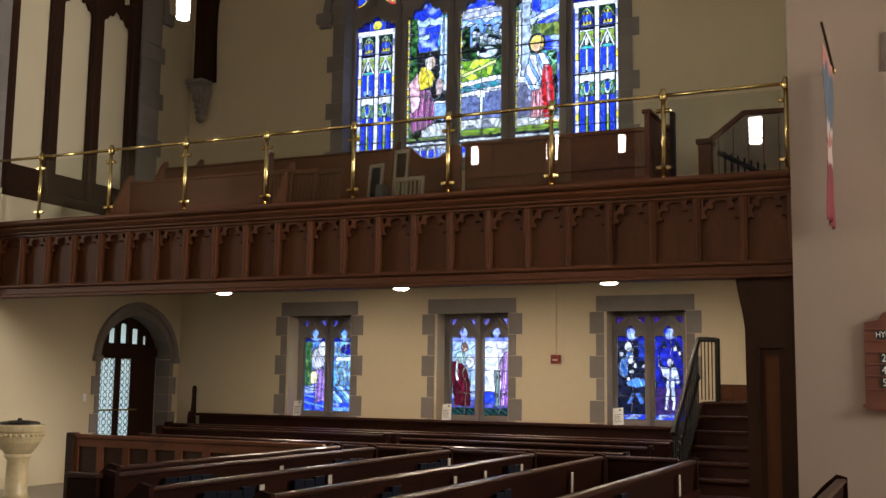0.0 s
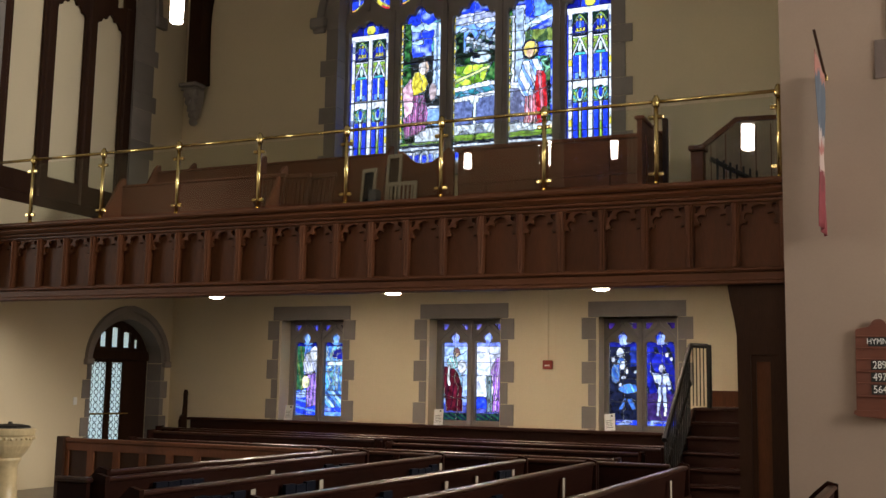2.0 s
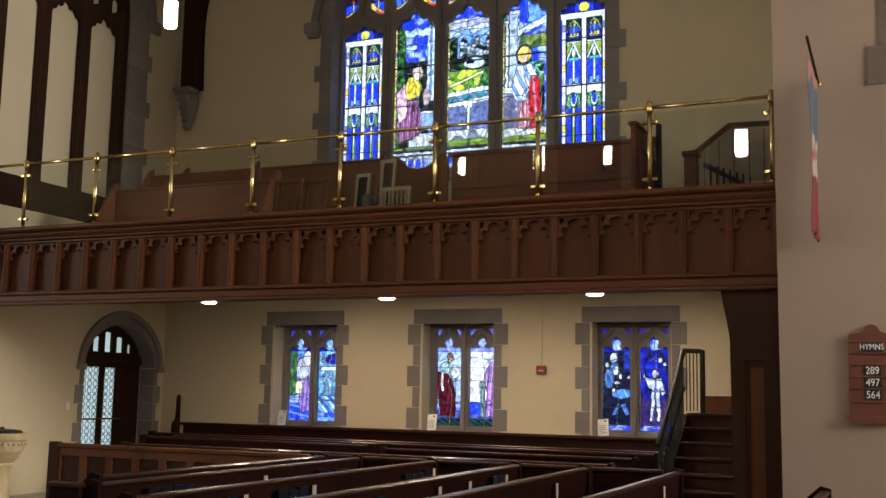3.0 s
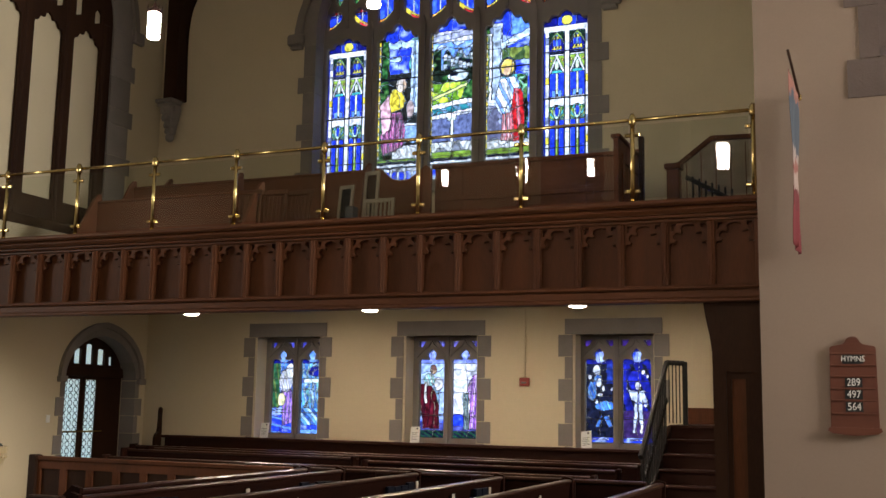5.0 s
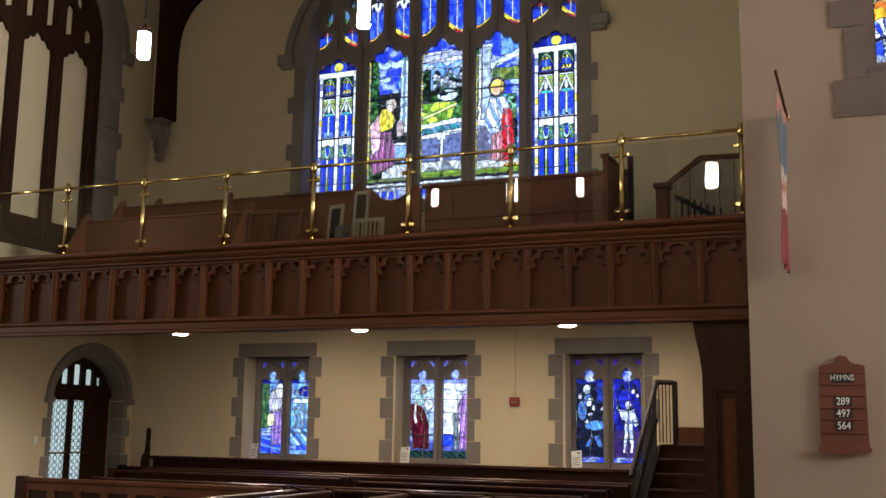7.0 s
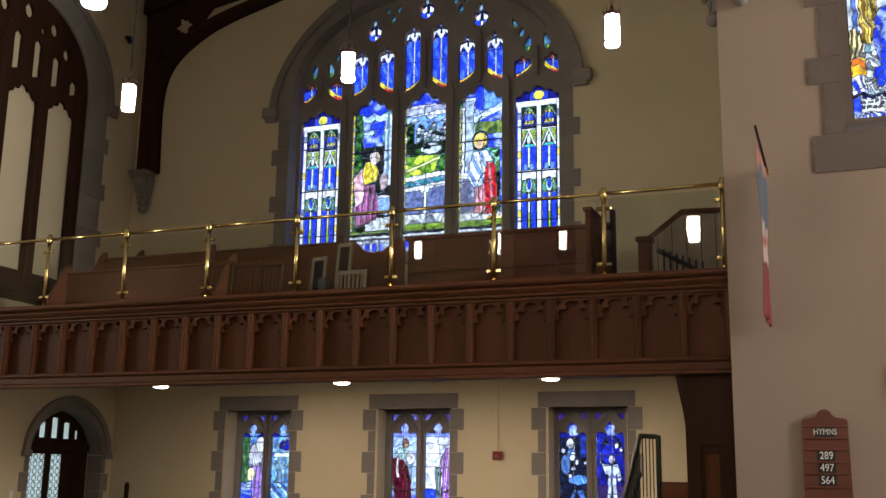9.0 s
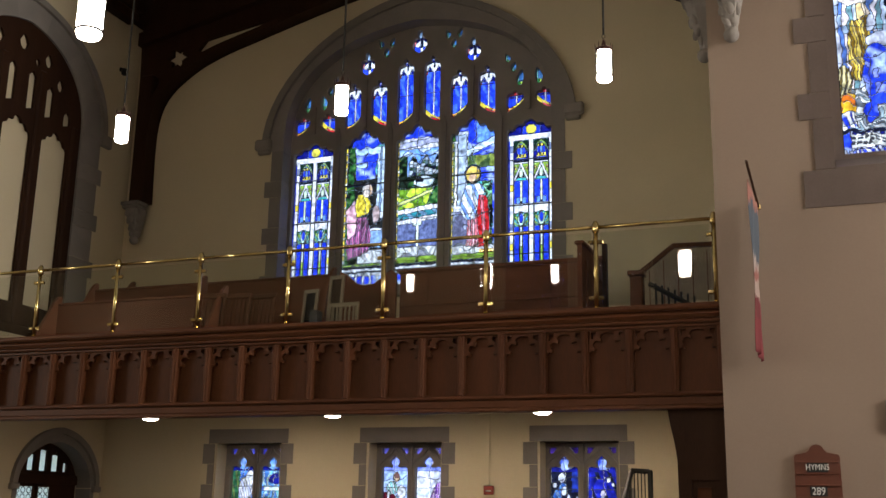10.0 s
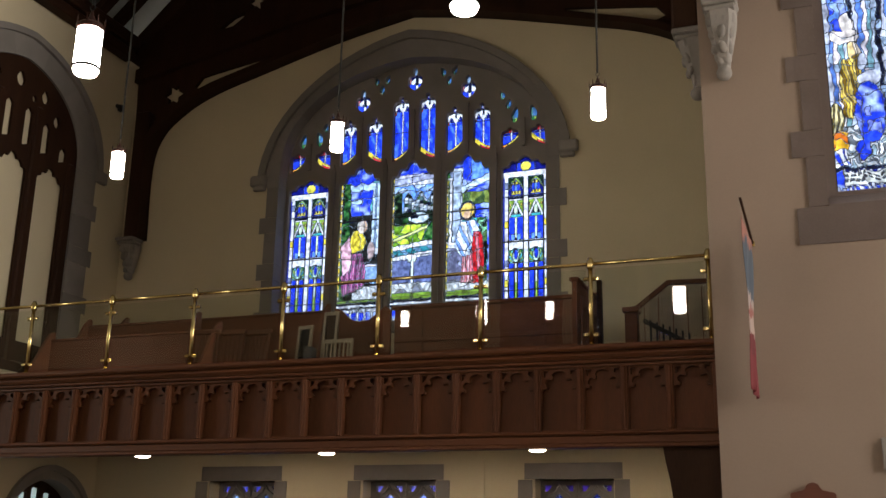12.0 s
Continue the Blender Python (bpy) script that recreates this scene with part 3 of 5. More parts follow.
def quoins(parent, u_in, side, v0, v1, h, wide, narrow, place, depth=0.03, mat=STONE):
    """Alternating stones down a jamb, first and second width; h is one height or a pair; side is +1 or -1, away from the opening."""
    v, k = v1, 0
    hs = h if isinstance(h, tuple) else (h, h)
    while v > v0 + 0.05:
        b = max(v0, v - hs[k % 2])
        w = wide if k % 2 == 0 else narrow
        ua, ub = sorted((u_in, u_in + side * w))
        bm = plate(rect(ua, ub, b + 0.003, v - 0.003), [], depth, place)
        part("stone", bm, mat, parent)
        v, k = b, k + 1


def great_window():
    w = tagged(new("window_1"), "great stone-traceried window with five stained glass lights", "window", "", "structure")
    front = facing_y(D - 0.012)
    hood, mid, inner = ((lambda a: a[1:] + a[:1])(arch(XC, hw, 7.75, spring, rise, tip=tip, power=power)) for hw, spring, rise, tip, power in
                        ((2.83, 7.82, 2.55, 0.16, 2.02), (2.69, 7.84, 2.38, 0.16, 2.04), (2.415, 7.95, 1.915, 0.12, 2.4)))
    part("hood_mould", plate(hood + mid[::-1], [], 0.09, facing_y(D - 0.075)), STONE, w)
    # the arch stones, cut radially
    n = len(mid)
    step = 4
    for k in range(0, n - 1, step):
        e = min(n - 1, k + step)
        part("arch_stone", plate(mid[k:e + 1] + inner[k:e + 1][::-1], [], 0.28, front), STONE, w)
    for sgn in (-1, 1):
        quoins(w, XC + sgn * 2.415, sgn, 5.15, 7.75, (0.55, 0.29), 0.225, 0.335, front, 0.28)
        part("impost", boxm(*sorted((XC + sgn * 2.64, XC + sgn * 2.96)), D - 0.10, D + 0.01, 7.78, 7.98, 0.03), STONE, w)
        part("impost_block", boxm(*sorted((XC + sgn * 2.66, XC + sgn * 2.90)), D - 0.08, D + 0.01, 7.70, 7.778, 0.02), STONE, w)
    part("sill", boxm(XC - 2.75, XC + 2.75, D - 0.10, D + 0.3, 5.02, 5.15), STONE, w)
    holes, sheets = [], []
    pitch, hw = 0.9865, 0.388
    foot = 5.30
    for k, fn in enumerate((pattern_light, scene_light_a, scene_light_b, scene_light_c, pattern_light)):
        uc = XC + (k - 2) * pitch
        side_light = k in (0, 4)
        loop = crown_head(uc, hw, foot, 7.697, 0.24 if side_light else 0.375)
        holes.append(loop)
        sheets.append((loop, fn, (1 if side_light else 2), (1 if side_light else 5), 0.0 if side_light else 0.16))
        for s in (-1, 1):
            if k == 2:
                v0, v1 = 8.082, 9.297
            elif k in (1, 3):
                v0, v1 = 8.112, 8.975
            else:
                v0, v1 = 8.09, 8.46
                tear = drop(uc + s * 0.165, 8.675, 0.066, 0.145, -0.25 * s)
                holes.append(tear), sheets.append((tear, leaf_light, 1, 1, 0.0))
            loop = tall_petal(uc + s * 0.247, 0.148, v0, v1, s)
            holes.append(loop)
            sheets.append((loop, petal_light(v1 - v0, s), 1, 1, 0.0))
    for uc, vc in ((0, 9.59), (-0.985, 9.31), (0.985, 9.31)):
        loop = [(XC + uc + 0.137 * a, vc + 0.22 * b) for a, b in ((0, -1), (0.55, -0.78), (1, -0.45), (0.95, 0.1), (0.62, 0.32), (0.22, 0.34), (0.34, 0.62), (0.25, 0.9), (0, 1),
                                                                (-0.25, 0.9), (-0.34, 0.62), (-0.22, 0.34), (-0.62, 0.32), (-0.95, 0.1), (-1, -0.45), (-0.55, -0.78))]
        holes.append(loop), sheets.append((loop, crown_light, 1, 1, 0.0))
    for uc, vc in ((-0.63, 9.59), (0.63, 9.59), (-1.70, 9.0), (1.70, 9.0)):
        for du, dv, ln in ((-0.10, 0.06, -0.5), (0.10, 0.06, 0.5), (0.0, -0.12, 0.2)):
            if abs(uc) > 1 and du * uc > 0:
                continue
            loop = drop(XC + uc + du, vc + dv, 0.052, 0.09, ln)
            holes.append(loop), sheets.append((loop, leaf_light, 1, 1, 0.0))
    outer = arch(XC, 2.42, 5.15, 7.95, 1.92, tip=0.12, power=2.4)
    part("tracery", plate(outer, holes, 0.12, facing_y(15.78)), STONE, w)
    for k in range(6):
        u = XC + (k - 2.5) * pitch
        if k in (0, 5):
            continue
        part("mullion", plate([(u - 0.035, 5.15), (u + 0.035, 5.15), (u + 0.035, 8.0), (u, 8.15), (u - 0.035, 8.0)], [], 0.06, facing_y(15.722)), STONE, w)
    for k in range(5):
        u, top = XC + (k - 2) * pitch, 8.6 if k in (0, 4) else 9.0
        part("mullion", plate([(u - 0.028, 8.10), (u + 0.028, 8.10), (u + 0.024, top), (u - 0.024, top)], [], 0.05, facing_y(15.732)), STONE, w)
    for k, (loop, fn, nu, nv, jit) in enumerate(sheets):
        u0, u1, v0, v1 = bounds(loop)
        ob = glass_sheet("pane", u0, u1, v0, v1, nu, nv, fn, facing_y(15.86), w, jit, seed=k + 3, cell=0.0125)
        if v1 - v0 > 2:
            for v, r in (((5.68, 0.010), (6.49, 0.014), (7.26, 0.010)) if jit == 0 else ((5.70, 0.006), (6.42, 0.005), (7.10, 0.013))):
                part("saddle_bar", rod(bmesh.new(), (u0 - 0.01, 15.845, v), (u1 + 0.01, 15.845, v), r, 6), IRON, ob)
        elif v1 - v0 > 0.8:
            part("saddle_bar", rod(bmesh.new(), (u0, 15.845, v0 + 0.55), (u1, 15.845, v0 + 0.55), 0.007, 6), IRON, ob)


great_window()


def low_scene(kind, side):
    """The glass of one light of a low window: kind counts the windows, side is -1 or +1."""
    def first(s, t):
        if t > 0.83:
            return SKYB if oval(s, t, 0.5, 0.91, 0.28, 0.07) else DEEP
        if side < 0:
            if oval(s, t, 0.78, 0.745, 0.20, 0.085):
                return PALE
            if oval(s, t, 0.60, 0.62, 0.30, 0.13):
                return (0.55, 0.62, 0.95) if int(s * 9 + t * 11) % 2 else PALE
            if oval(s, t, 0.42, 0.40, 0.16, 0.08):
                return (0.80, 0.80, 0.45)
            if inside(s, t, [(0.40, 0.52), (0.88, 0.52), (0.92, 0.12), (0.50, 0.10)]):
                return (0.34, 0.18, 0.80) if int(s * 17 - t * 3) % 3 else (0.14, 0.06, 0.45)
            if t < 0.30:
                return SKYB if int(t * 34 + s * 2) % 3 == 0 else BLUE
            return (0.02, 0.10, 0.05) if s < 0.34 and int(s * 13 + t * 9) % 3 else ((0.10, 0.16, 0.05) if s < 0.3 else (0.05, 0.16, 0.62))
        if oval(s, t, 0.58, 0.735, 0.30, 0.06):
            return DEEP
        if 0.60 < t < 0.645:
            return (0.55, 0.75, 0.95) if s > 0.1 else BLUE
        if t < 0.10:
            return BLUE if t > 0.05 else SKYB
        if 0.10 < t < 0.30:
            return ((0.10, 0.34, 0.88), (0.40, 0.66, 0.95), (0.03, 0.10, 0.42))[int(s * 6 + t * 19) % 3]
        return ((0.10, 0.36, 0.90), (0.30, 0.60, 0.92), (0.05, 0.18, 0.60), (0.14, 0.42, 0.50))[int(s * 11 + 2.5 * noise.noise(Vector((s * 5, t * 9, 3)))) % 4]

    def second(s, t):
        if t > 0.83:
            return (0.22, 0.30, 1.0)
        if t < 0.08:
            return (0.01, 0.05, 0.03) if int(s * 7 + t * 40) % 2 else NIGHT
        if side < 0:
            if oval(s, t, 0.50, 0.765, 0.13, 0.050):
                return (0.10, 0.05, 0.05) if t > 0.755 or s < 0.46 else FLESH
            if oval(s, t, 0.22, 0.50, 0.08, 0.12) and not oval(s, t, 0.32, 0.50, 0.10, 0.10):
                return PALE
            if oval(s, t, 0.72, 0.60, 0.17, 0.075):
                return PALE
            if oval(s, t, 0.36, 0.645, 0.24, 0.07):
                return (0.18, 0.50, 0.55) if int(s * 13 + t * 17) % 2 else (0.45, 0.60, 0.70)
            if inside(s, t, [(0.0, 0.60), (0.35, 0.60), (0.58, 0.52), (0.72, 0.36), (0.76, 0.10), (0.12, 0.10), (0.0, 0.40)]):
                return (0.075, 0.005, 0.015) if int(s * 15 - t * 7) % 3 else (0.03, 0.003, 0.012)
            if t < 0.26:
                return BLUE if t > 0.16 else (0.05, 0.06, 0.30)
            return (0.36, 0.52, 1.0) if t > 0.56 or s > 0.74 else (0.16, 0.30, 0.50)
        if inside(s, t, [(0.54, 0.56), (0.76, 0.70), (1, 0.72), (1, 0.10), (0.60, 0.10), (0.66, 0.36)]):
            return ((0.45, 0.16, 0.85), (0.62, 0.40, 0.95), (0.22, 0.06, 0.55))[int(s * 15 - t * 4) % 3]
        if inside(s, t, [(0.38, 0.50), (0.58, 0.50), (0.62, 0.10), (0.42, 0.10)]):
            return (0.10, 0.22, 0.32) if int(s * 21) % 2 else (0.25, 0.40, 0.48)
        if t < 0.26:
            return BLUE if t > 0.13 else (0.05, 0.06, 0.30)
        return (0.62, 0.76, 0.95) if 0.57 < t < 0.61 else (0.66, 0.72, 1.0)

    def third(s, t):
        if t < 0.055:
            return (0.45, 0.50, 0.95) if 0.028 < t < 0.042 and 0.2 < s < 0.8 and int(s * 23) % 4 else BLUE
        if t > 0.83:
            return BLUE if oval(s, t, 0.5, 0.90, 0.28, 0.06) and s > 0.35 else DEEP
        if side < 0:
            for a, b, c, d in ((0.38, 0.765, 0.12, 0.05), (0.47, 0.63, 0.10, 0.045), (0.14, 0.685, 0.07, 0.025), (0.50, 0.50, 0.08, 0.02), (0.38, 0.425, 0.06, 0.02), (0.92, 0.56, 0.06, 0.02), (0.62, 0.57, 0.05, 0.03)):
                if oval(s, t, a, b, c, d):
                    return (0.62, 0.68, 0.92)
            if oval(s, t, 0.22, 0.54, 0.16, 0.10) or oval(s, t, 0.66, 0.385, 0.34, 0.05) or oval(s, t, 0.42, 0.66, 0.14, 0.06):
                return (0.04, 0.16, 0.70) if int(s * 13 + t * 21) % 3 else (0.10, 0.34, 0.85)
            if inside(s, t, [(0.30, 0.16), (0.45, 0.16), (0.60, 0.28), (0.52, 0.28)]) or inside(s, t, [(0.60, 0.28), (0.80, 0.28), (0.92, 0.17), (0.80, 0.16)]):
                return (0.06, 0.20, 0.75)
            return (0.012, 0.03, 0.26) if s > 0.74 and t > 0.62 else NIGHT
        if oval(s, t, 0.52, 0.60, 0.10, 0.045) or oval(s, t, 0.70, 0.745, 0.06, 0.03) or oval(s, t, 0.84, 0.70, 0.05, 0.02):
            return (0.60, 0.62, 0.80)
        if inside(s, t, [(0.34, 0.545), (0.72, 0.545), (0.84, 0.40), (0.74, 0.37), (0.66, 0.46), (0.68, 0.20), (0.56, 0.20), (0.53, 0.36), (0.46, 0.20), (0.34, 0.20), (0.40, 0.44), (0.30, 0.45), (0.12, 0.60), (0.10, 0.56)]):
            return (0.14, 0.18, 0.55) if abs(t - 0.415) < 0.008 or abs(s - 0.52) < 0.02 else (0.50, 0.60, 0.92)
        if 0.105 < t < 0.20 and (abs(s - 0.38) < 0.045 or abs(s - 0.63) < 0.045):
            return (0.45, 0.50, 0.75)
        return (0.012, 0.02, 0.40) if oval(s, t, 0.42, 0.66, 0.22, 0.10) or (s < 0.12 and t > 0.45) else ((0.03, 0.015, 0.10) if t < 0.34 else (DEEP if int(s * 7 + t * 9) % 3 else NIGHT))
    return (first, second, third)[kind]


def ogee(uc, hw, v0):
    """A narrow light: square shoulders and a small round, pointed head."""
    right = [(1, 2.31), (0.9, 2.345), (0.62, 2.352), (0.30, 2.335), (0.24, 2.36), (0.37, 2.40), (0.36, 2.44), (0.2, 2.475), (0, 2.515)]
    return [(uc - hw, v0), (uc + hw, v0)] + [(uc + hw * a, z) for a, z in right] + [(uc - hw * a, z) for a, z in right[-2::-1]]


def low_window(i, u0, u1):
    w = tagged(new(f"window_{i + 2}"), ("grey stone window with a blue and violet glass pair", "grey stone window with a bright white and crimson glass pair",
                                       "grey stone window with a dark blue glass pair")[i], "window", "", "structure")
    front = facing_y(D - 0.012)
    part("lintel", plate(rect(u0, u1, 2.70, 2.935), [], 0.38, front), STONE, w)
    for u, side in ((u0 + 0.12, -1), (u1 - 0.12, 1)):
        quoins(w, u, side, 0.98, 2.697, 0.33, 0.22, 0.12, front, 0.38)
    part("sill", boxm(u0, u1, D - 0.01, D + 0.38, 0.88, 0.98), STONE, w)
    a, b = u0 + 0.10, u1 - 0.10
    uc, off, hw = (-9.345, -6.565, -3.822)[i], 0.285, 0.220
    holes = [ogee(uc - off, hw, 1.10), ogee(uc + off, hw, 1.10)]
    for s in (-1, 1):
        c = uc + s * off
        for d in (-1, 1):
            holes.append([(c + d * 0.09, 2.635), (c + d * 0.225, 2.635), (c + d * 0.225, 2.55), (c + d * 0.17, 2.535)])
    part("tracery", plate(rect(a, b, 0.98, 2.70), holes, 0.10, facing_y(15.80)), STONE, w)
    for s in (-1, 1):
        c = uc + s * off
        # raised mould that sweeps over each head to a point
        pts = [(c - 0.25, 2.40), (c - 0.17, 2.49), (c - 0.05, 2.575), (c, 2.66), (c + 0.05, 2.575), (c + 0.17, 2.49), (c + 0.25, 2.40)]
        lower = [(x, z - 0.035) for x, z in pts[::-1]]
        part("head_mould", plate(pts + lower, [], 0.04, facing_y(15.77)), STONE, w)
        ob = glass_sheet("pane", c - hw, c + hw, 1.10, 2.515, 2, 4, low_scene(i, s), facing_y(15.87), w, 0.16, seed=40 + 5 * i + s, cell=0.010)
        for v in (1.45, 2.02):
            part("saddle_bar", rod(bmesh.new(), (c - 0.21, 15.86, v), (c + 0.21, 15.86, v), 0.006, 6), IRON, ob)
        glass_sheet("pane", c - 0.235, c + 0.235, 2.53, 2.645, 4, 1, lambda s_, t_: ((0.10, 0.10, 0.85), (0.22, 0.20, 0.95), (0.05, 0.02, 0.22))[i], facing_y(15.875), w, 0.1, 0.003, seed=i)
    part("mullion", plate([(uc - 0.025, 0.98), (uc + 0.025, 0.98), (uc + 0.025, 2.69), (uc - 0.025, 2.69)], [], 0.05, facing_y(15.755)), STONE, w)


for k, (wa, wb) in enumerate(WIN):
    low_window(k, wa, wb)


def nave_picture(s, t):
    """The tall nave window: pale draped shapes among strips of glass, gold and blue cloaks over rocks and flowers."""
    n = noise.noise(Vector((s * 14, t * 40, 3)))
    if t < 0.012:
        return BLUE if int(s * 40) % 2 else CLOUD
    if t < 0.052:
        if s < 0.07 or s > 0.93:
            return BLUE
        if t < 0.018 or t > 0.046:
            return (CLOUD, DEEP)[int(s * 34) % 2]
        return INKY if 0.024 < t < 0.040 and int(s * 58) % 3 and int(t * 250) % 2 else (0.62, 0.66, 0.66)
    if t < 0.062:
        return NIGHT
    if oval(s, t, 0.25, 0.105, 0.065, 0.024):
        return BLUE if n > -0.2 else SKYB
    if s < 0.13 and 0.108 < t < 0.152:
        return (0.80, 0.45, 0.03) if n > -0.1 else (0.72, 0.18, 0.02)
    if s < 0.12 and t < 0.108:
        return (0.75, 0.80, 0.92) if int(s * 50 + t * 60) % 3 else BLUE
    if oval(s, t, 0.34, 0.20, 0.13, 0.085) and s > 0.15:
        return BLUE if n > -0.25 else (0.20, 0.26, 0.85)
    if oval(s, t, 0.05, 0.185, 0.07, 0.04):
        return (0.72, 0.66, 0.36) if int(s * 60 - t * 40) % 3 else (0.16, 0.12, 0.03)
    if t < 0.17:
        return ((0.55, 0.60, 0.66), (0.12, 0.14, 0.18), (0.80, 0.84, 0.90), (0.25, 0.36, 0.45))[int(t * 95 + 3.5 * n + s * 9) % 4]
    if oval(s, t, 0.36, 0.29, 0.10, 0.018) or oval(s, t, 0.31, 0.335, 0.05, 0.02):
        return CLOUD
    if inside(s, t, [(0.13, 0.35), (0.29, 0.35), (0.30, 0.29), (0.27, 0.265), (0.19, 0.19), (0.11, 0.19), (0.10, 0.29)]):
        return ((0.62, 0.45, 0.06), (0.74, 0.58, 0.14), (0.20, 0.12, 0.015))[int(s * 42 + t * 30) % 3]
    if oval(s, t, 0.25, 0.371, 0.055, 0.026):
        return (0.66, 0.50, 0.26) if s < 0.25 else (0.80, 0.70, 0.62)
    if oval(s, t, 0.17, 0.41, 0.13, 0.02) or oval(s, t, 0.20, 0.44, 0.06, 0.035):
        return (0.85, 0.80, 0.82)
    if oval(s, t, 0.14, 0.475, 0.08, 0.05):
        return BLUE if n > 0 else SKYB
    strip = int(s * 24 + 0.3 * math.sin(t * 23)) % 6
    return (CLOUD, (0.10, 0.22, 0.72), (0.70, 0.66, 0.80), (0.16, 0.34, 0.44), (0.45, 0.55, 0.80), NIGHT)[strip] if int(t * 38 + strip) % 7 else (0.30, 0.42, 0.66)


def nave_window():
    w = tagged(new("window_5"), "tall nave window of leaded figured glass in grey stone", "window", "", "structure")
    front = facing_y(YN - 0.012)
    outer = arch(1.32, 1.55, 8.44, 8.6, 1.9)[2:]
    inner = arch(1.32, 1.325, 8.6, 8.6, 1.585)[2:]
    part("arch_stone", plate(outer + inner[::-1], [], 0.36, front), NAVE_STONE_DIM, w)
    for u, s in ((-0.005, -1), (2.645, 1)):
        quoins(w, u, s, 5.06, 8.44, (0.29, 0.56), 0.315, 0.185, front, 0.36, NAVE_STONE_DIM)
    part("sill", plate(rect(-0.31, 2.95, 4.67, 5.055), [], 0.10, front), NAVE_STONE_DIM, w)
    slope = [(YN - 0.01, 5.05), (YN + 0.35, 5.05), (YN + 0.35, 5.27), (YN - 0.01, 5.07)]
    part("sill_slope", plate(slope, [], 2.62, lambda u, v, d: Vector((0.0 + d, u, v))), NAVE_STONE_DIM, w)
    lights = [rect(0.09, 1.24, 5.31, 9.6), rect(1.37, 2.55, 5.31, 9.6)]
    part("tracery", plate(arch(1.32, 1.33, 5.05, 8.6, 1.6), lights, 0.1, facing_y(YN + 0.33)), NAVE_STONE_DIM, w)
    glass_sheet("pane", 0.09, 1.24, 5.31, 9.6, 4, 12, nave_picture, facing_y(YN + 0.37), w, 0.28, seed=70, cell=0.0085)
    glass_sheet("pane", 1.37, 2.55, 5.31, 9.6, 7, 30, lambda s, t: nave_picture(1 - s, t), facing_y(YN + 0.37), w, 0.35, seed=71, cell=0.03)


nave_window()

def far_glass(s, t):
    n = noise.noise(Vector((s * 26, t * 44, 4.0)))
    return (0.85, 0.9, 1.0) if n > 0.28 else ((0.30, 0.22, 1.0) if n > 0.14 else NIGHT)


for k, wx in enumerate((-9.6, -7.1, -4.6)):
    w = tagged(new(f"window_{k + 6}"), "tall stained glass window across the nave", "window", "", "structure")
    glass_sheet("pane", wx - 1.1, wx + 1.1, 7.4, 11.2, 5, 9, far_glass, lambda u, v, d: Vector((u, -11.2 + d, v)), w, 0.3, seed=90 + k, cell=0.045)

# ---- the gallery ----
gallery = tagged(new("gallery"), "dark oak gallery front of traceried panels across the transept", "gallery", "", "structure")
GX0, GX1 = XL, XP
PITCH = 0.4745
part("floor_slab", boxm(GX0, XR, YF + 0.12, D, 3.17, 3.32), OAK_H, gallery)
part("soffit", boxm(GX0, XR, YF + 0.121, D, 3.12, 3.166), PLASTER, gallery, "cream plaster soffit")
part("front_girder", boxm(GX0, XR, YF + 0.101, YF + 0.32, 2.74, 3.118), OAK_H, gallery)
part("base_moulding", boxm(GX0, GX1, YF - 0.10, YF + 0.10, 2.715, 2.755, 0.008), OAK_H, gallery)
part("base_moulding", boxm(GX0, GX1, YF - 0.06, YF + 0.10, 2.757, 2.845, 0.01), OAK_H, gallery)
part("base_moulding", boxm(GX0, GX1, YF - 0.09, YF + 0.10, 2.848, 2.89, 0.015), OAK_H, gallery)
part("backing_board", boxm(GX0, GX1, YF + 0.045, YF + 0.09, 2.89, 3.60), OAK, gallery)
part("top_rail", boxm(GX0, GX1, YF - 0.05, YF + 0.08, 3.57, 3.605, 0.008), OAK_H, gallery)
part("cornice", boxm(GX0, GX1, YF - 0.09, YF + 0.09, 3.608, 3.65, 0.015), OAK_H, gallery)
part("cornice", boxm(GX0, GX1, YF - 0.13, YF + 0.12, 3.652, 3.73, 0.035), OAK_H, gallery)
part("cap_rail", boxm(GX0, GX1, YF - 0.16, YF + 0.22, 3.732, 3.80, 0.025), OAK_H, gallery)


def panel_mesh():
    """One panel's pierced face: a square frame over a cusped, three-lobed head."""
    hw, z0, z1, up = PITCH / 2 - 0.035, 2.89, 3.57, 0.105
    head = [(1, 3.20), (0.97, 3.23), (0.84, 3.25), (0.70, 3.24), (0.66, 3.27), (0.78, 3.29), (0.80, 3.325), (0.66, 3.355), (0.46, 3.35), (0.38, 3.34), (0.36, 3.37),
            (0.42, 3.40), (0.30, 3.43), (0.10, 3.44), (0, 3.445)]
    hole = [(-hw, z0 + 0.02), (hw, z0 + 0.02)] + [(hw * s * 0.99, z + up) for s, z in head] + [(-hw * s * 0.99, z + up) for s, z in head[-2::-1]]
    eyes = []
    for s in (-1, 1):
        eyes.append([(s * hw * 0.88, 3.445 + up), (s * hw * 0.62, 3.445 + up), (s * hw * 0.60, 3.41 + up), (s * hw * 0.86, 3.37 + up)])
    bm = plate(rect(-hw - 0.02, hw + 0.02, z0, z1), [hole] + eyes, 0.055, facing_y(YF - 0.015))
    return mesh_of("panel", bm, OAK)


PANEL = panel_mesh()
STILE = mesh_of("stile", box(box(bmesh.new(), -0.036, 0.036, YF - 0.055, YF + 0.044, 2.89, 3.57, 0.008), -0.016, 0.016, YF - 0.075, YF - 0.05, 2.90, 3.56, 0.006), OAK)
u = -1.70 + PITCH
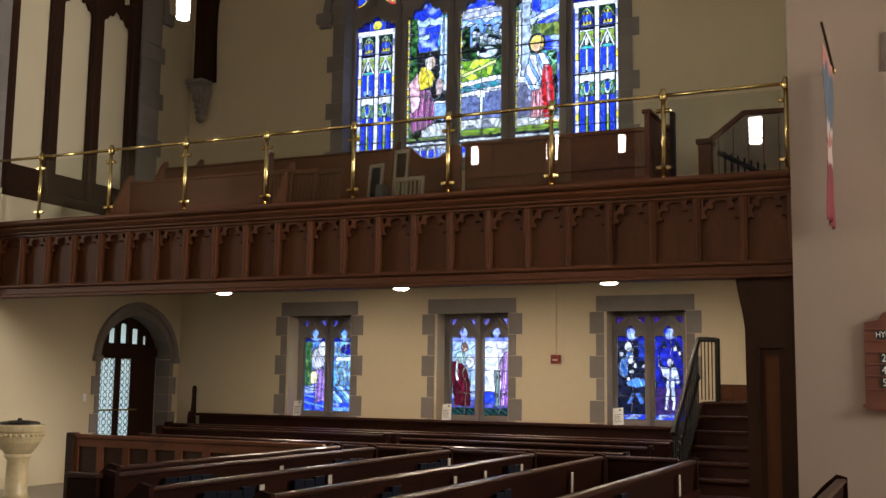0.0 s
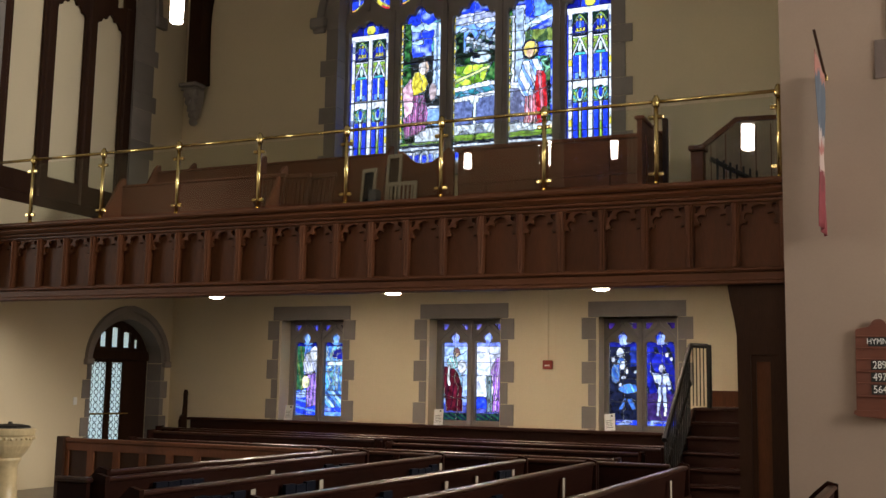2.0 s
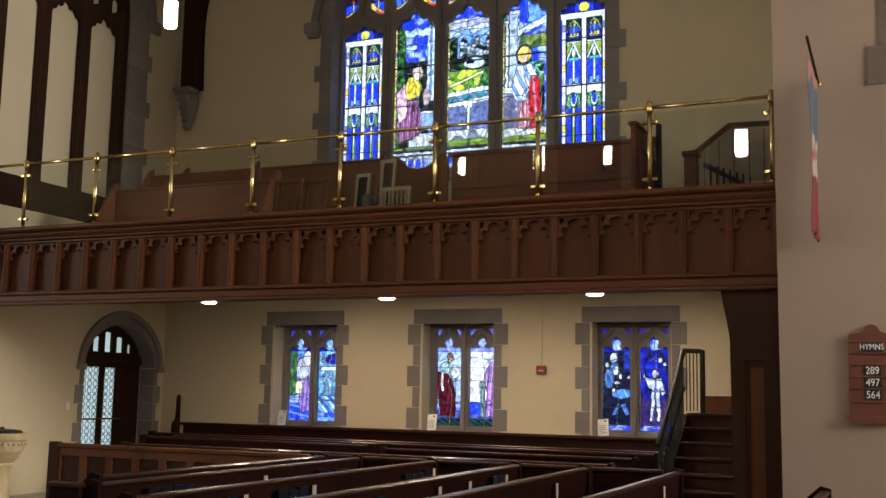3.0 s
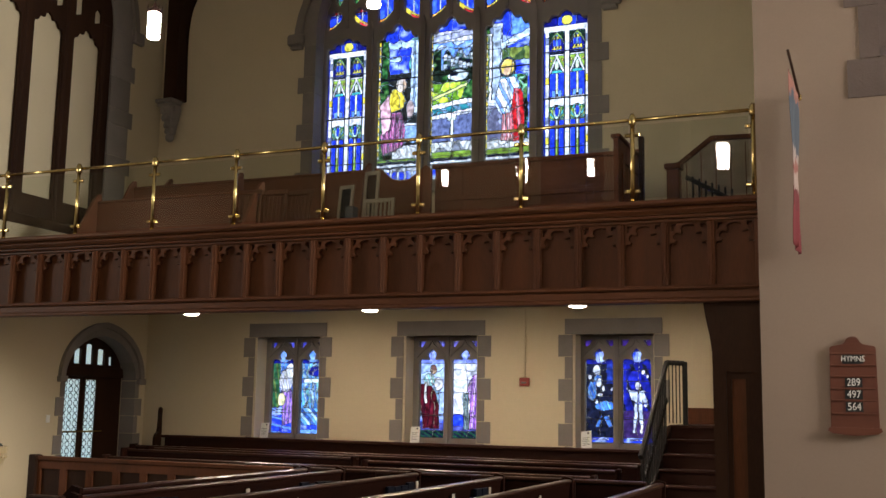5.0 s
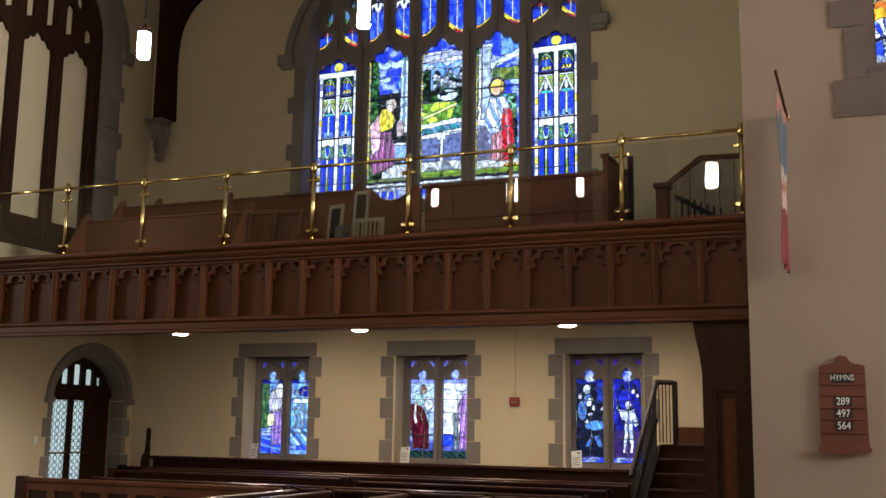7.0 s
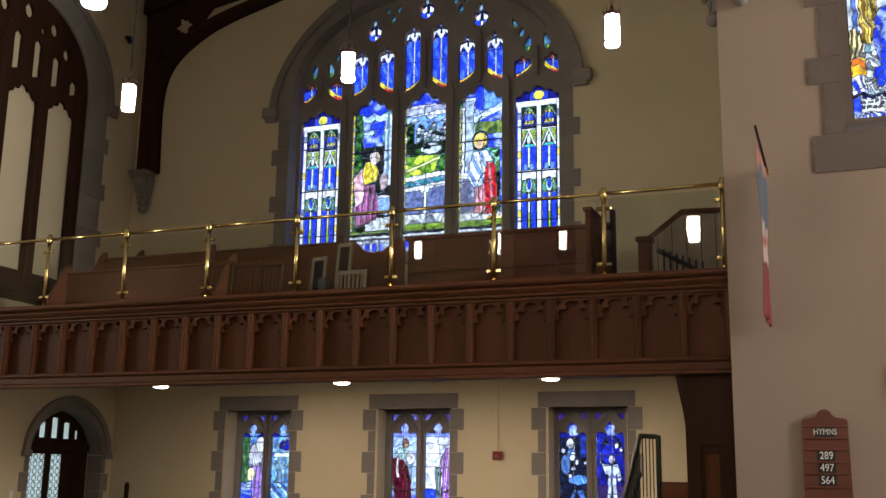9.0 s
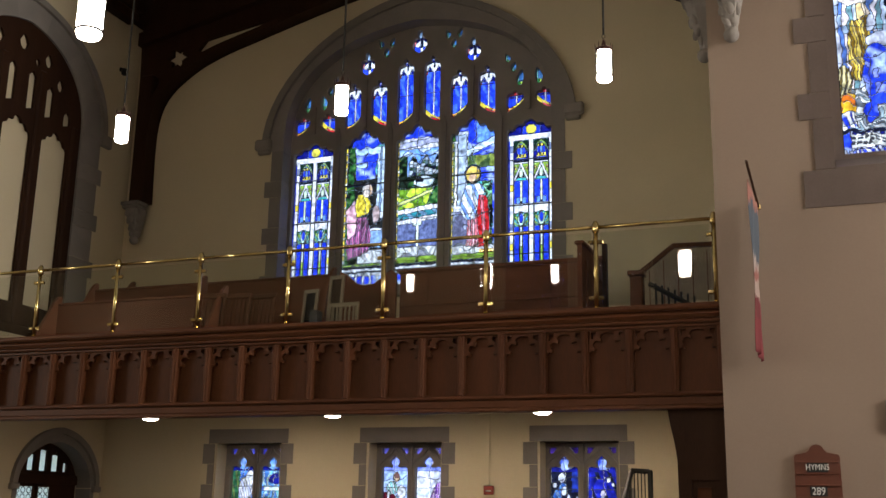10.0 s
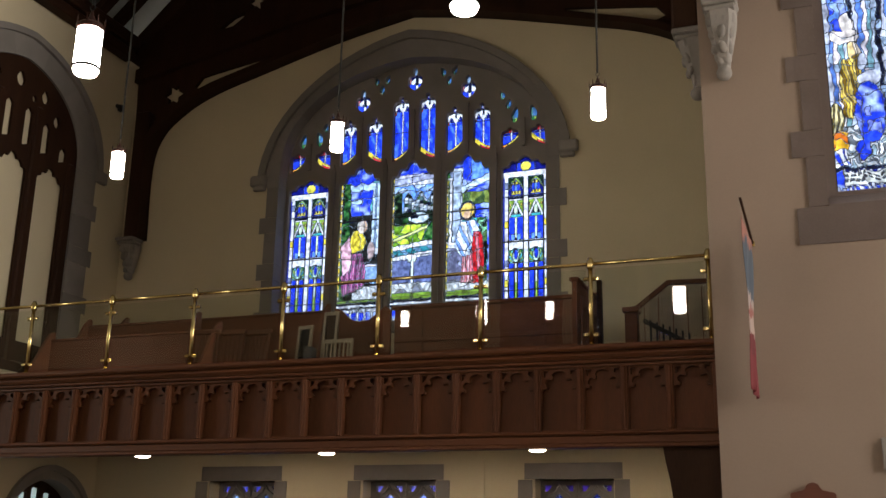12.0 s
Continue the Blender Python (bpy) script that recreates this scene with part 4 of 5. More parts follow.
while u > GX0:
    if u < GX1:
        part("stile", STILE, OAK, gallery, at=pose(u, 0, 0))
    if u - PITCH > GX0 and u - PITCH / 2 < GX1 + 0.1:
        part("panel", PANEL, OAK, gallery, at=pose(u - PITCH / 2, 0, 0))
    u -= PITCH

# glass balustrade with brass posts
rail = thing("glass_balustrade", "clear glass balustrade with polished brass posts and handrail", "balustrade")
RZ0, RZ1 = 3.80, 4.725
POSTS = [-1.255 - 1.272 * k for k in range(9)]
YR = YF + 0.0
for u in POSTS:
    bm = rod(bmesh.new(), (u, YR, RZ0 - 0.02), (u, YR, RZ1), 0.026, 12)
    post = part("post", bm, BRASS, rail, smooth=True)
    part("flange", lathe(bmesh.new(), [(0.045, 0), (0.045, 0.012), (0.028, 0.02)], (u, YR, RZ0)), BRASS, post)
    bm = lathe(bmesh.new(), [(0.034, 0), (0.040, 0.01), (0.040, 0.09), (0.032, 0.10), (0.02, 0.125), (0.005, 0.13)], (u, YR, RZ1 - 0.055))
    part("cap", bm, BRASS, post, smooth=True)
    for z in (RZ0 + 0.13, RZ1 - 0.17):
        for s in (-1, 1):
            bm = box(bmesh.new(), *sorted((u + s * 0.02, u + s * 0.085)), YR - 0.018, YR + 0.018, z - 0.022, z + 0.022, 0.008)
            part("clamp", bm, BRASS, post)
for a, b in zip(POSTS, POSTS[1:]):
    bm = rod(bmesh.new(), (a, YR, RZ1), (b, YR, RZ1), 0.021, 12)
    part("handrail", bm, BRASS, rail, smooth=True)
    bm = boxm(b + 0.05, a - 0.05, YR - 0.005, YR + 0.005, RZ0 + 0.05, RZ1 - 0.06)
    g = part("glass_panel", bm, GLASS, rail)
    g.visible_shadow = False
bm = rod(bmesh.new(), (POSTS[-1], YR, RZ1), (XL, YR, RZ1), 0.021, 12)
part("handrail", bm, BRASS, rail, smooth=True)

# ---- roof timbers ----
INNER = [(5.15, 6.99), (5.17, 8.35), (4.98, 9.0), (4.48, 9.43), (3.90, 9.70), (3.08, 9.93), (1.40, 10.36), (0.0, 10.62)]
XT = -6.53


def smooth_curve(pts, n=5):
    """Points along a rounded line through pts."""
    out = []
    for k in range(len(pts) - 1):
        p0, p1, p2, p3 = (Vector(pts[max(0, min(len(pts) - 1, i))]) for i in (k - 1, k, k + 1, k + 2))
        for j in range(n):
            t = j / n
            q = 0.5 * (2 * p1 + (p2 - p0) * t + (2 * p0 - 5 * p1 + 4 * p2 - p3) * t * t + (3 * p1 - p0 - 3 * p2 + p3) * t ** 3)
            out.append((q.x, q.y))
    return out + [pts[-1]]


INNER = smooth_curve(INNER)


def roof_truss(y, depth, right_foot=5.0):
    t = thing("roof_truss", "dark stained timber arch truss with pierced spandrels", "truss")
    left = [(XT - s, z) for s, z in INNER]
    right = [(XT + s, z) for s, z in INNER[-2::-1]]
    outer = [(XT + 5.50, 6.99), (XT + 5.66, 10.75), (RIDGE_X, 16.3), (XT - 5.66, 10.75), (XT - 5.50, 6.99)]
    holes = []
    for sg in (-1, 1):
        c = XT + sg * 4.80
        star = []
        for k in range(12):
            r = 0.22 if k % 2 == 0 else 0.12
            star.append((c + r * math.cos(math.pi * k / 6), 9.79 + r * math.sin(math.pi * k / 6)))
        holes.append(star)
        holes.append([(XT + sg * 3.16 + (0.2 if k % 2 == 0 else 0.09) * math.cos(math.pi * k / 6), 11.45 + (0.2 if k % 2 == 0 else 0.09) * math.sin(math.pi * k / 6)) for k in range(12)])
        holes.append([(XT + sg * x, z) for x, z in ((4.36, 9.88), (4.20, 9.82), (4.00, 9.88), (2.75, 10.24), (2.72, 10.29), (3.90, 10.12), (4.20, 10.07))])
        holes.append([(XT + sg * x, z) for x, z in ((3.95, 10.98), (3.62, 11.02), (3.40, 11.18), (3.36, 11.26), (3.62, 11.20))])
    part("spandrel", plate(left + right + outer, holes, 0.08, facing_y(y + depth - 0.08)), OAK_DARK, t)
    # the raised rib along the arch
    rib = [(XT + (x - XT) * 1.025, z + 0.08) for x, z in left + right]
    rib[0], rib[-1] = (rib[0][0], 6.99), (rib[-1][0], 6.99)
    part("rib", plate(left + right + rib[::-1], [], depth + 0.14, facing_y(y - 0.07)), OAK_DARK, t)
    part("collar_beam", boxm(XT - 2.6, XT + 2.6, y - 0.06, y + depth, 12.3, 12.6, 0.02), OAK_DARK, t)
    for s in (-1, 1):
        pts = [(XT + s * 5.62, 10.10), (XT + s * 5.62, 10.36), (XT + s * 2.0, 11.06), (XT, 11.30), (XT, 11.10), (XT + s * 2.0, 10.84)]
        part("raking_rib", plate(pts, [], 0.16, facing_y(y + 0.0)), OAK_DARK, t)
    for s, x0 in ((-1, XL - 0.2), (1, XR + 0.2)):
        a, b = Vector((x0, y + depth / 2, 10.55)), Vector((RIDGE_X, y + depth / 2, 16.35))
        bm = bmesh.new()
        m = Matrix.Translation((a + b) / 2) @ (b - a).to_track_quat("Z", "Y").to_matrix().to_4x4() @ Matrix.Diagonal((0.30, 0.30, (b - a).length, 1))
        bmesh.ops.create_cube(bm, size=1, matrix=m)
        part("principal_rafter", bm, OAK_DARK, t)
    for s in (-1, 1):
        x = XT + s * 5.33
        part("wall_post", boxm(x - 0.15, x + 0.15, y - 0.045, y + depth - 0.01, 6.996, 9.45, 0.02), OAK_DARK, t)
    return t


roof_truss(15.27, 0.215)
plate_ob = thing("wall_plate", "dark moulded timber plate along the eaves", "beam")
part("plate", boxm(XL, XL + 0.26, YN + 0.6, 15.05, 10.42, 10.62, 0.03), OAK_DARK, plate_ob)
part("plate", boxm(XL, XL + 0.36, YN + 0.6, 15.05, 10.622, 10.86, 0.03), OAK_DARK, plate_ob)
for k in range(7):
    y = 12.0 + 0.50 * k
    if y > 14.9:
        break
    r = thing("common_rafter", "dark timber rafter beneath the pale roof boards", "rafter", "rafters of the transept roof")
    a, b = Vector((XL + 0.1, y, 10.86)), Vector((RIDGE_X, y, 16.28))
    bm = bmesh.new()
    m = Matrix.Translation((a + b) / 2) @ (b - a).to_track_quat("Z", "Y").to_matrix().to_4x4() @ Matrix.Diagonal((0.20, 0.14, (b - a).length, 1))
    bmesh.ops.create_cube(bm, size=1, matrix=m)
    part("timber", bm, OAK_DARK, r)


def corbel(x, y, z, h, w, label, turn=0.0):
    """A carved stone corbel: moulded abacus, leafy bell and a pendant knob; its back is against +y."""
    c = thing("corbel", label, "corbel", "carved stone corbels", at=pose(x, y, z, 0, 0, turn))
    part("abacus", box(box(bmesh.new(), -w / 2, w / 2, -0.32, 0, -0.07, 0, 0.015), -w * 0.46, w * 0.46, -0.29, 0, -0.13, -0.072, 0.02), STONE, c)
    bm = bmesh.new()
    rows = [(0.44, 0.27, -0.13), (0.42, 0.24, -0.30 * h), (0.30, 0.19, -0.55 * h), (0.20, 0.13, -0.75 * h), (0.17, 0.10, -0.86 * h)]
    rings = []
    for hw_, dep, zz in rows:
        hw_ *= w
        rings.append([bm.verts.new((px, py, zz)) for px, py in ((-hw_, 0), (-hw_, -dep * 0.6), (-hw_ * 0.6, -dep), (hw_ * 0.6, -dep), (hw_, -dep * 0.6), (hw_, 0))])
    for p, q in zip(rings, rings[1:]):
        for k in range(6):
            bm.faces.new((p[k], p[(k + 1) % 6], q[(k + 1) % 6], q[k]))
    bm.faces.new(rings[-1]), bm.faces.new(rings[0][::-1])
    part("bell", bm, STONE, c)
    leaf = bmesh.new()
    bmesh.ops.create_icosphere(leaf, subdivisions=2, radius=1, matrix=Matrix.Diagonal((0.055, 0.035, 0.09, 1)))
    me = mesh_of("leaf", leaf, STONE, smooth=True)
    rng = random.Random(int(h * 100))
    for row, (zz, rr, n) in enumerate(((-0.24 * h, 0.24, 4), (-0.42 * h, 0.21, 3), (-0.60 * h, 0.16, 3), (-0.74 * h, 0.12, 2))):
        for k in range(n):
            f = (k + 0.5) / n * 2 - 1
            part("leaf", me, STONE, c, at=pose(f * w * 0.40 * rr / 0.25, -rr * (1 - 0.35 * abs(f)), zz, rng.uniform(-20, 20), rng.uniform(-25, 25), rng.uniform(-20, 20)))
    kn = bmesh.new()
    bmesh.ops.create_icosphere(kn, subdivisions=2, radius=0.085, matrix=Matrix.Translation((0, -0.08, -0.94 * h)))
    part("knob", kn, STONE, c, smooth=True)
    return c


corbel(XT - 5.36, 15.42, 6.985, 0.72, 0.38, "carved grey stone corbel under a timber post in the corner")
corbel(-0.94, YN, 7.42, 0.85, 0.37, "carved grey stone corbel on the cream nave wall")
corbel(XP, 11.3, 7.39, 0.80, 0.40, "carved grey stone corbel on the edge of the nave opening", turn=-90)
post = thing("timber_post", "dark timber wall post standing on a corbel", "post")
part("shaft", boxm(XP - 0.32, XP - 0.02, 11.14, 11.46, 7.392, 11.6, 0.03), OAK_DARK, post)
post = thing("timber_post", "dark timber wall post above the nave corbel", "post")
part("shaft", boxm(-1.12, -0.76, YN - 0.30, YN - 0.01, 7.422, 12.9, 0.03), OAK_DARK, post)

# ---- organ arch in the side wall ----
organ = tagged(new("organ_arch"), "tall stone arch filled with dark oak gothic tracery", "arch", "", "structure")
side = facing_x(XL + 0.012)
AC = 12.68
outer = arch(AC, 2.04, 8.0, 8.0, 1.88)[2:]
mid = arch(AC, 1.92, 8.0, 8.0, 1.77)[2:]
inner = arch(AC, 1.44, 8.0, 8.0, 1.40)[2:]
part("hood_mould", plate(outer + mid[::-1], [], 0.09, facing_x(XL + 0.075)), STONE, organ)
for k in range(0, len(mid) - 1, 4):
    e = min(len(mid) - 1, k + 4)
    part("arch_stone", plate(mid[k:e + 1] + inner[k:e + 1][::-1], [], 0.2, side), STONE, organ)
for sgn in (-1, 1):
    quoins(organ, AC + sgn * 1.44, sgn, 3.32, 8.0, (0.55, 0.29), 0.50, 0.60, side, 0.2)
    part("impost", boxm(XL, XL + 0.10, *sorted((AC + sgn * 1.90, AC + sgn * 2.16)), 7.88, 8.10, 0.02), STONE, organ)
LM, LP = 12.64, 0.89
holes = []
HEAD = [(1, 7.50), (0.92, 7.56), (0.72, 7.57), (0.66, 7.62), (0.52, 7.67), (0.30, 7.655), (0.22, 7.72), (0, 7.76)]
for k in (-1, 0, 1):
    c, hw = LM + k * LP, 0.315
    holes.append([(c - hw, 4.75), (c + hw, 4.75)] + [(c + hw * a, z) for a, z in HEAD] + [(c - hw * a, z) for a, z in HEAD[-2::-1]])
    for d in (-1, 1):
        x, top = c + d * 0.225, 8.62 if k == 0 else (8.50 if d * k < 0 else 8.22)
        holes.append([(x - 0.085, 7.93), (x + 0.085, 7.99), (x + 0.085, top - 0.08), (x, top), (x - 0.085, top - 0.10)])
for c, z, r in ((LM - 0.05, 9.02, 0.10), (LM + 0.55, 8.92, 0.09), (LM - 0.58, 8.92, 0.09), (LM + 0.30, 8.80, 0.05), (LM + 0.88, 8.60, 0.08), (LM - 0.88, 8.60, 0.08)):
    holes.append(drop(c, z, r, r * 1.35))
part("tracery", plate(arch(AC, 1.44, 4.36, 8.0, 1.40), holes, 0.05, facing_x(XL - 0.03)), OAK_DARK, organ, "dark stained oak tracery")
for k in (-1.5, -0.5, 0.5, 1.5):
    c = LM + k * LP
    part("mullion", boxm(XL - 0.085, XL + 0.005, c - 0.075, c + 0.075, 4.36, 8.0 if abs(k) > 1 else 8.7, 0.025), OAK_DARK, organ)
part("bottom_rail", boxm(XL - 0.09, XL + 0.008, 11.26, 14.11, 4.24, 4.42, 0.02), OAK_DARK, organ)

# ---- doorway ----
dw = tagged(new("doorway"), "pointed grey stone doorway with moulded hood", "doorway", "", "structure")
douter = arch(14.37, 1.03, 1.85, 1.95, 0.95, tip=0.10, power=2.1)[2:]
dmid = arch(14.37, 0.94, 1.85, 1.95, 0.85, tip=0.10, power=2.1)[2:]
dinner = arch(14.37, 0.86, 1.85, 1.95, 0.72, tip=0.10, power=2.1)[2:]
part("hood_mould", plate(douter + dmid[::-1], [], 0.08, facing_x(XL + 0.07)), STONE, dw)
for k in range(0, len(dmid) - 1, 4):
    e = min(len(dmid) - 1, k + 4)
    part("arch_stone", plate(dmid[k:e + 1] + dinner[k:e + 1][::-1], [], 0.3, side), STONE, dw)
for sgn in (-1, 1):
    quoins(dw, 14.37 + sgn * 0.86, sgn, 0.0, 1.94, 0.30, 0.10, 0.19, side, 0.3)
    part("impost", boxm(XL, XL + 0.09, *sorted((14.37 + sgn * 0.88, 14.37 + sgn * 1.06)), 1.88, 1.98, 0.015), STONE, dw)
DX = XL - 0.30
ddoor = tagged(new("door_1"), "dark oak double door with leaded roundel glass panes", "door", "", "structure")
fan = []
for c, wd, top in ((13.85, 0.03, 2.36), (14.105, 0.085, 2.45), (14.39, 0.09, 2.53), (14.68, 0.09, 2.46), (14.925, 0.055, 2.34)):
    fan.append([(c - wd, 2.20), (c + wd, 2.20), (c + wd, top), (c + 0.3 * wd, top + 0.01), (c, top + 0.09), (c - 0.3 * wd, top + 0.01), (c - wd, top)])
part("fanlight", plate(arch(14.37, 0.86, 1.98, 1.99, 0.69, tip=0.10, power=2.1), fan, 0.08, facing_x(DX)), OAK_DARK, ddoor)
part("transom", boxm(DX - 0.1, DX + 0.04, 13.51, 15.23, 1.99, 2.15, 0.01), OAK_DARK, ddoor)
part("pane", boxm(DX - 0.06, DX - 0.05, 13.60, 15.10, 2.16, 2.66), OBSCURED, ddoor)

for k, (y0, y1, g0, g1) in enumerate(((13.515, 14.265, 13.80, 14.205), (14.275, 15.225, 14.335, 14.60))):
    leaf = part("leaf", plate(rect(y0, y1, 0.02, 1.985), [rect(g0, g1, 0.60, 1.94)], 0.05, facing_x(DX)), OAK_DARK, ddoor)
    part("glass", boxm(DX - 0.03, DX - 0.022, g0 - 0.01, g1 + 0.01, 0.59, 1.95), OBSCURED, leaf, "pale leaded roundel glass")
    # lead circles over the panes
    rows, cols = 12, (3, 2)[k]
    wid, hei = g1 - g0, 1.34
    ring = bmesh.new()
    bmesh.ops.create_circle(ring, segments=10, radius=0.056, matrix=pose(0, 0, 0, 0, 90, 0))
    r0 = list(ring.edges)
    ext = bmesh.ops.extrude_edge_only(ring, edges=r0)
    vs = [g for g in ext["geom"] if isinstance(g, bmesh.types.BMVert)]
    bmesh.ops.scale(ring, vec=(1, 0.72, 0.72), verts=vs)
    me = mesh_of("came", ring, LEAD)
    for i in range(cols):
        for j in range(rows):
            y = g0 + (i + 0.5) * wid / cols
            z = 0.60 + (j + 0.5) * hei / rows
            part("came", me, LEAD, leaf, at=pose(DX - 0.018, y, z))
    part("bar", rod(bmesh.new(), (DX + 0.03, g0 - 0.02, 1.08), (DX + 0.03, g1 + 0.14, 1.08), 0.016, 8), BRASS, leaf, "brass push bar")

# ---- stair to the gallery ----
stair = thing("staircase", "straight oak stair with black iron balusters and a landing", "stairs")
NST, RISE, GO = 8, 0.1765, 0.27
LANDY = 14.15
SX0, SX1 = -2.74, -1.75
for k in range(NST):
    z = 1.412 - RISE * k
    y1 = LANDY + 0.02 - GO * k
    if k == 0:
        part("landing", boxm(SX0, SX1, LANDY, D, z - 0.04, z, 0.006), STEP, stair)
    else:
        part("tread", boxm(SX0, SX1, y1 - 0.03, y1 + GO, z - 0.035, z, 0.008), STEP, stair)
    part("riser", boxm(SX0 + 0.02, SX1, y1 + GO * (0 if k else 0) + 0.005, y1 + 0.025, z - RISE, z - 0.036), STEP, stair)
part("string", plate([(LANDY, 1.40), (D, 1.40), (D, 0), (LANDY - GO * NST, 0), (LANDY - GO * NST, 0.1)], [], 0.04, facing_x(SX0 + 0.02)), OAK_DARK, stair)
part("skirting", boxm(SX0, SX1, D - 0.03, D - 0.004, 1.413, 1.64, 0.006), OAK, stair)


def stair_line(y):
    return 1.412 + (y - LANDY) * RISE / GO if y < LANDY else 1.412


hr = bmesh.new()
ya, yb = 12.30, 13.86
za, zb = stair_line(ya) + 0.86, 2.21
rod(hr, (SX0 + 0.03, ya, za), (SX0 + 0.03, yb, zb), 0.032, 10)
rod(hr, (SX0 + 0.03, yb, zb), (SX0 + 0.25, yb + 0.03, zb - 0.01), 0.032, 10)
part("handrail", hr, IRON, stair)
for k in range(15):
    f = (k + 0.3) / 15
    y = ya + (yb - ya) * f
    bal = rod(bmesh.new(), (SX0 + 0.03, y, max(0, stair_line(y))), (SX0 + 0.03, y, za + (zb - za) * f), 0.010, 6)
    lathe(bal, [(0.010, -0.05), (0.028, -0.02), (0.028, 0.02), (0.010, 0.05)], (SX0 + 0.03, y, (stair_line(y) + za + (zb - za) * f) / 2 + 0.05), 6)
    part("baluster", bal, IRON, stair)
for k in range(5):
    x = SX0 + 0.06 + k * 0.045
    part("baluster", rod(bmesh.new(), (x, yb + 0.01, 1.44), (x, yb + 0.01, 2.19), 0.008, 6), IRON, stair)
part("newel", boxm(SX0 + 0.23, SX0 + 0.29, yb, yb + 0.06, 1.412, 2.22, 0.01), IRON, stair)

# oak pier with a curved brace under the gallery's end
br = thing("gallery_post", "dark oak panelled post with curved brace under the gallery", "post")
prof = [(-1.70, 0), (XP - 0.01, 0), (XP - 0.01, 2.713), (-1.80, 2.713), (-1.775, 2.55), (-1.74, 2.38), (-1.715, 2.2)]
part("brace", plate(prof, [rect(-1.58, -1.34, 0.35, 2.0)], 0.10, facing_y(YF - 0.02)), OAK_DARK, br)
part("panel", boxm(-1.60, -1.32, YF + 0.03, YF + 0.06, 0.33, 2.02), OAK, br)
part("inner_frame", plate(rect(-1.58, -1.34, 0.35, 2.0), [rect(-1.53, -1.39, 0.42, 1.93)], 0.02, facing_y(YF + 0.006)), OAK_DARK, br)
part("side_panel", boxm(-1.70, -1.66, YF + 0.085, 14.1, 0, 2.70), OAK_DARK, br)

# ---- pews ----


def end_panel(bm, x0, x1, y0, y1, h):
    box(bm, x0, x1, y0, y1, 0, h, 0.015)
    return bm


def nave_pew(x, y0, y1, h=0.91, books=True, seed=0):
    """A bench facing along x: its back runs along y at x, seat toward -x."""
    p = thing("pew", "polished dark oak pew with a lighter, glossier top rail", "pew", "pews of the nave", at=pose(x, 0, 0))
    bm = bmesh.new()
    vs = [(0.0, 0.10), (0.045, 0.10), (0.105, h - 0.03), (0.07, h - 0.03)]
    a = [bm.verts.new((px, y0, pz)) for px, pz in vs]
    b = [bm.verts.new((px, y1, pz)) for px, pz in vs]
    bm.faces.new(a), bm.faces.new(b[::-1])
    for k in range(4):
        bm.faces.new((a[k], a[(k + 1) % 4], b[(k + 1) % 4], b[k]))
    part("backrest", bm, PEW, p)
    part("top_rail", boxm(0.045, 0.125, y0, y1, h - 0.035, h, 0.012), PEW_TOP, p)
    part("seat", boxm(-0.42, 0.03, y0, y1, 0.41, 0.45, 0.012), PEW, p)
    n = max(1, round((y1 - y0) / 1.6))
    for k in range(n + 1):
        y = y0 + (y1 - y0) * k / n
        if k in (0, n):
            bm = bmesh.new()
            ye = y - 0.03 if k == 0 else y - 0.01
            prof = [(-0.46, 0), (0.13, 0), (0.13, h + 0.01), (0.05, h + 0.03), (-0.05, h - 0.06), (-0.20, 0.68), (-0.40, 0.60), (-0.46, 0.52)]
            q0 = [bm.verts.new((px, ye, pz)) for px, pz in prof]
            q1 = [bm.verts.new((px, ye + 0.045, pz)) for px, pz in prof]
            bm.faces.new(q0), bm.faces.new(q1[::-1])
            for i in range(len(prof)):
                j = (i + 1) % len(prof)
                bm.faces.new((q0[i], q0[j], q1[j], q1[i]))
            part("end_panel", bm, PEW, p)
        else:
            part("support", boxm(-0.38, 0.04, y - 0.02, y + 0.02, 0, 0.41), PEW, p)
    part("book_rack", boxm(0.125, 0.21, y0 + 0.3, y1 - 0.3, 0.60, 0.615), PEW, p)
    part("rack_lip", boxm(0.20, 0.215, y0 + 0.3, y1 - 0.3, 0.616, 0.67), PEW, p)
    rng = random.Random(seed)
    if books:
        y = y0 + 0.5
        while y < y1 - 0.6:
            if rng.random() < 0.62:
                n = rng.randint(2, 4)
                for k in range(n):
                    bk = thing("hymn_book", "dark blue cloth hymn book in the pew rack", "book", "hymn books in the racks")
                    yy = y + 0.155 * k
                    hh = rng.uniform(0.19, 0.23)
                    bm = box(bmesh.new(), x + 0.135, x + 0.17, yy, yy + 0.145, 0.617, 0.617 + hh, 0.004)
                    part("cover", bm, CUSHION, bk)
                    part("pages", boxm(x + 0.139, x + 0.166, yy + 0.004, yy + 0.146, 0.622, 0.617 + hh - 0.006 + 0.002), PAPER, bk)
                y += 0.155 * n
            if rng.random() < 0.3:
                lf = thing("pew_card", "small cream paper card standing in the pew rack", "card", "cards in the racks")
                part("card", box(bmesh.new(), x + 0.136, x + 0.14, y + 0.1, y + 0.16, 0.617, 0.83), PAPER, lf)
            y += rng.uniform(0.5, 1.0)
    return p


for k, (x, y0, y1) in enumerate(((-6.95, 5.7, 10.35), (-6.05, 6.8, 10.35), (-5.62, 6.3, 10.35), (-4.75, 5.63, 10.4), (-3.82, 5.63, 10.4), (-3.10, 5.6, 10.4), (-2.20, 5.6, 10.45))):
    if k == 0:
        continue
    nave_pew(x, y0, y1, seed=k + 11)
nave_pew(-0.76, 5.6, 9.0, books=False, seed=30)


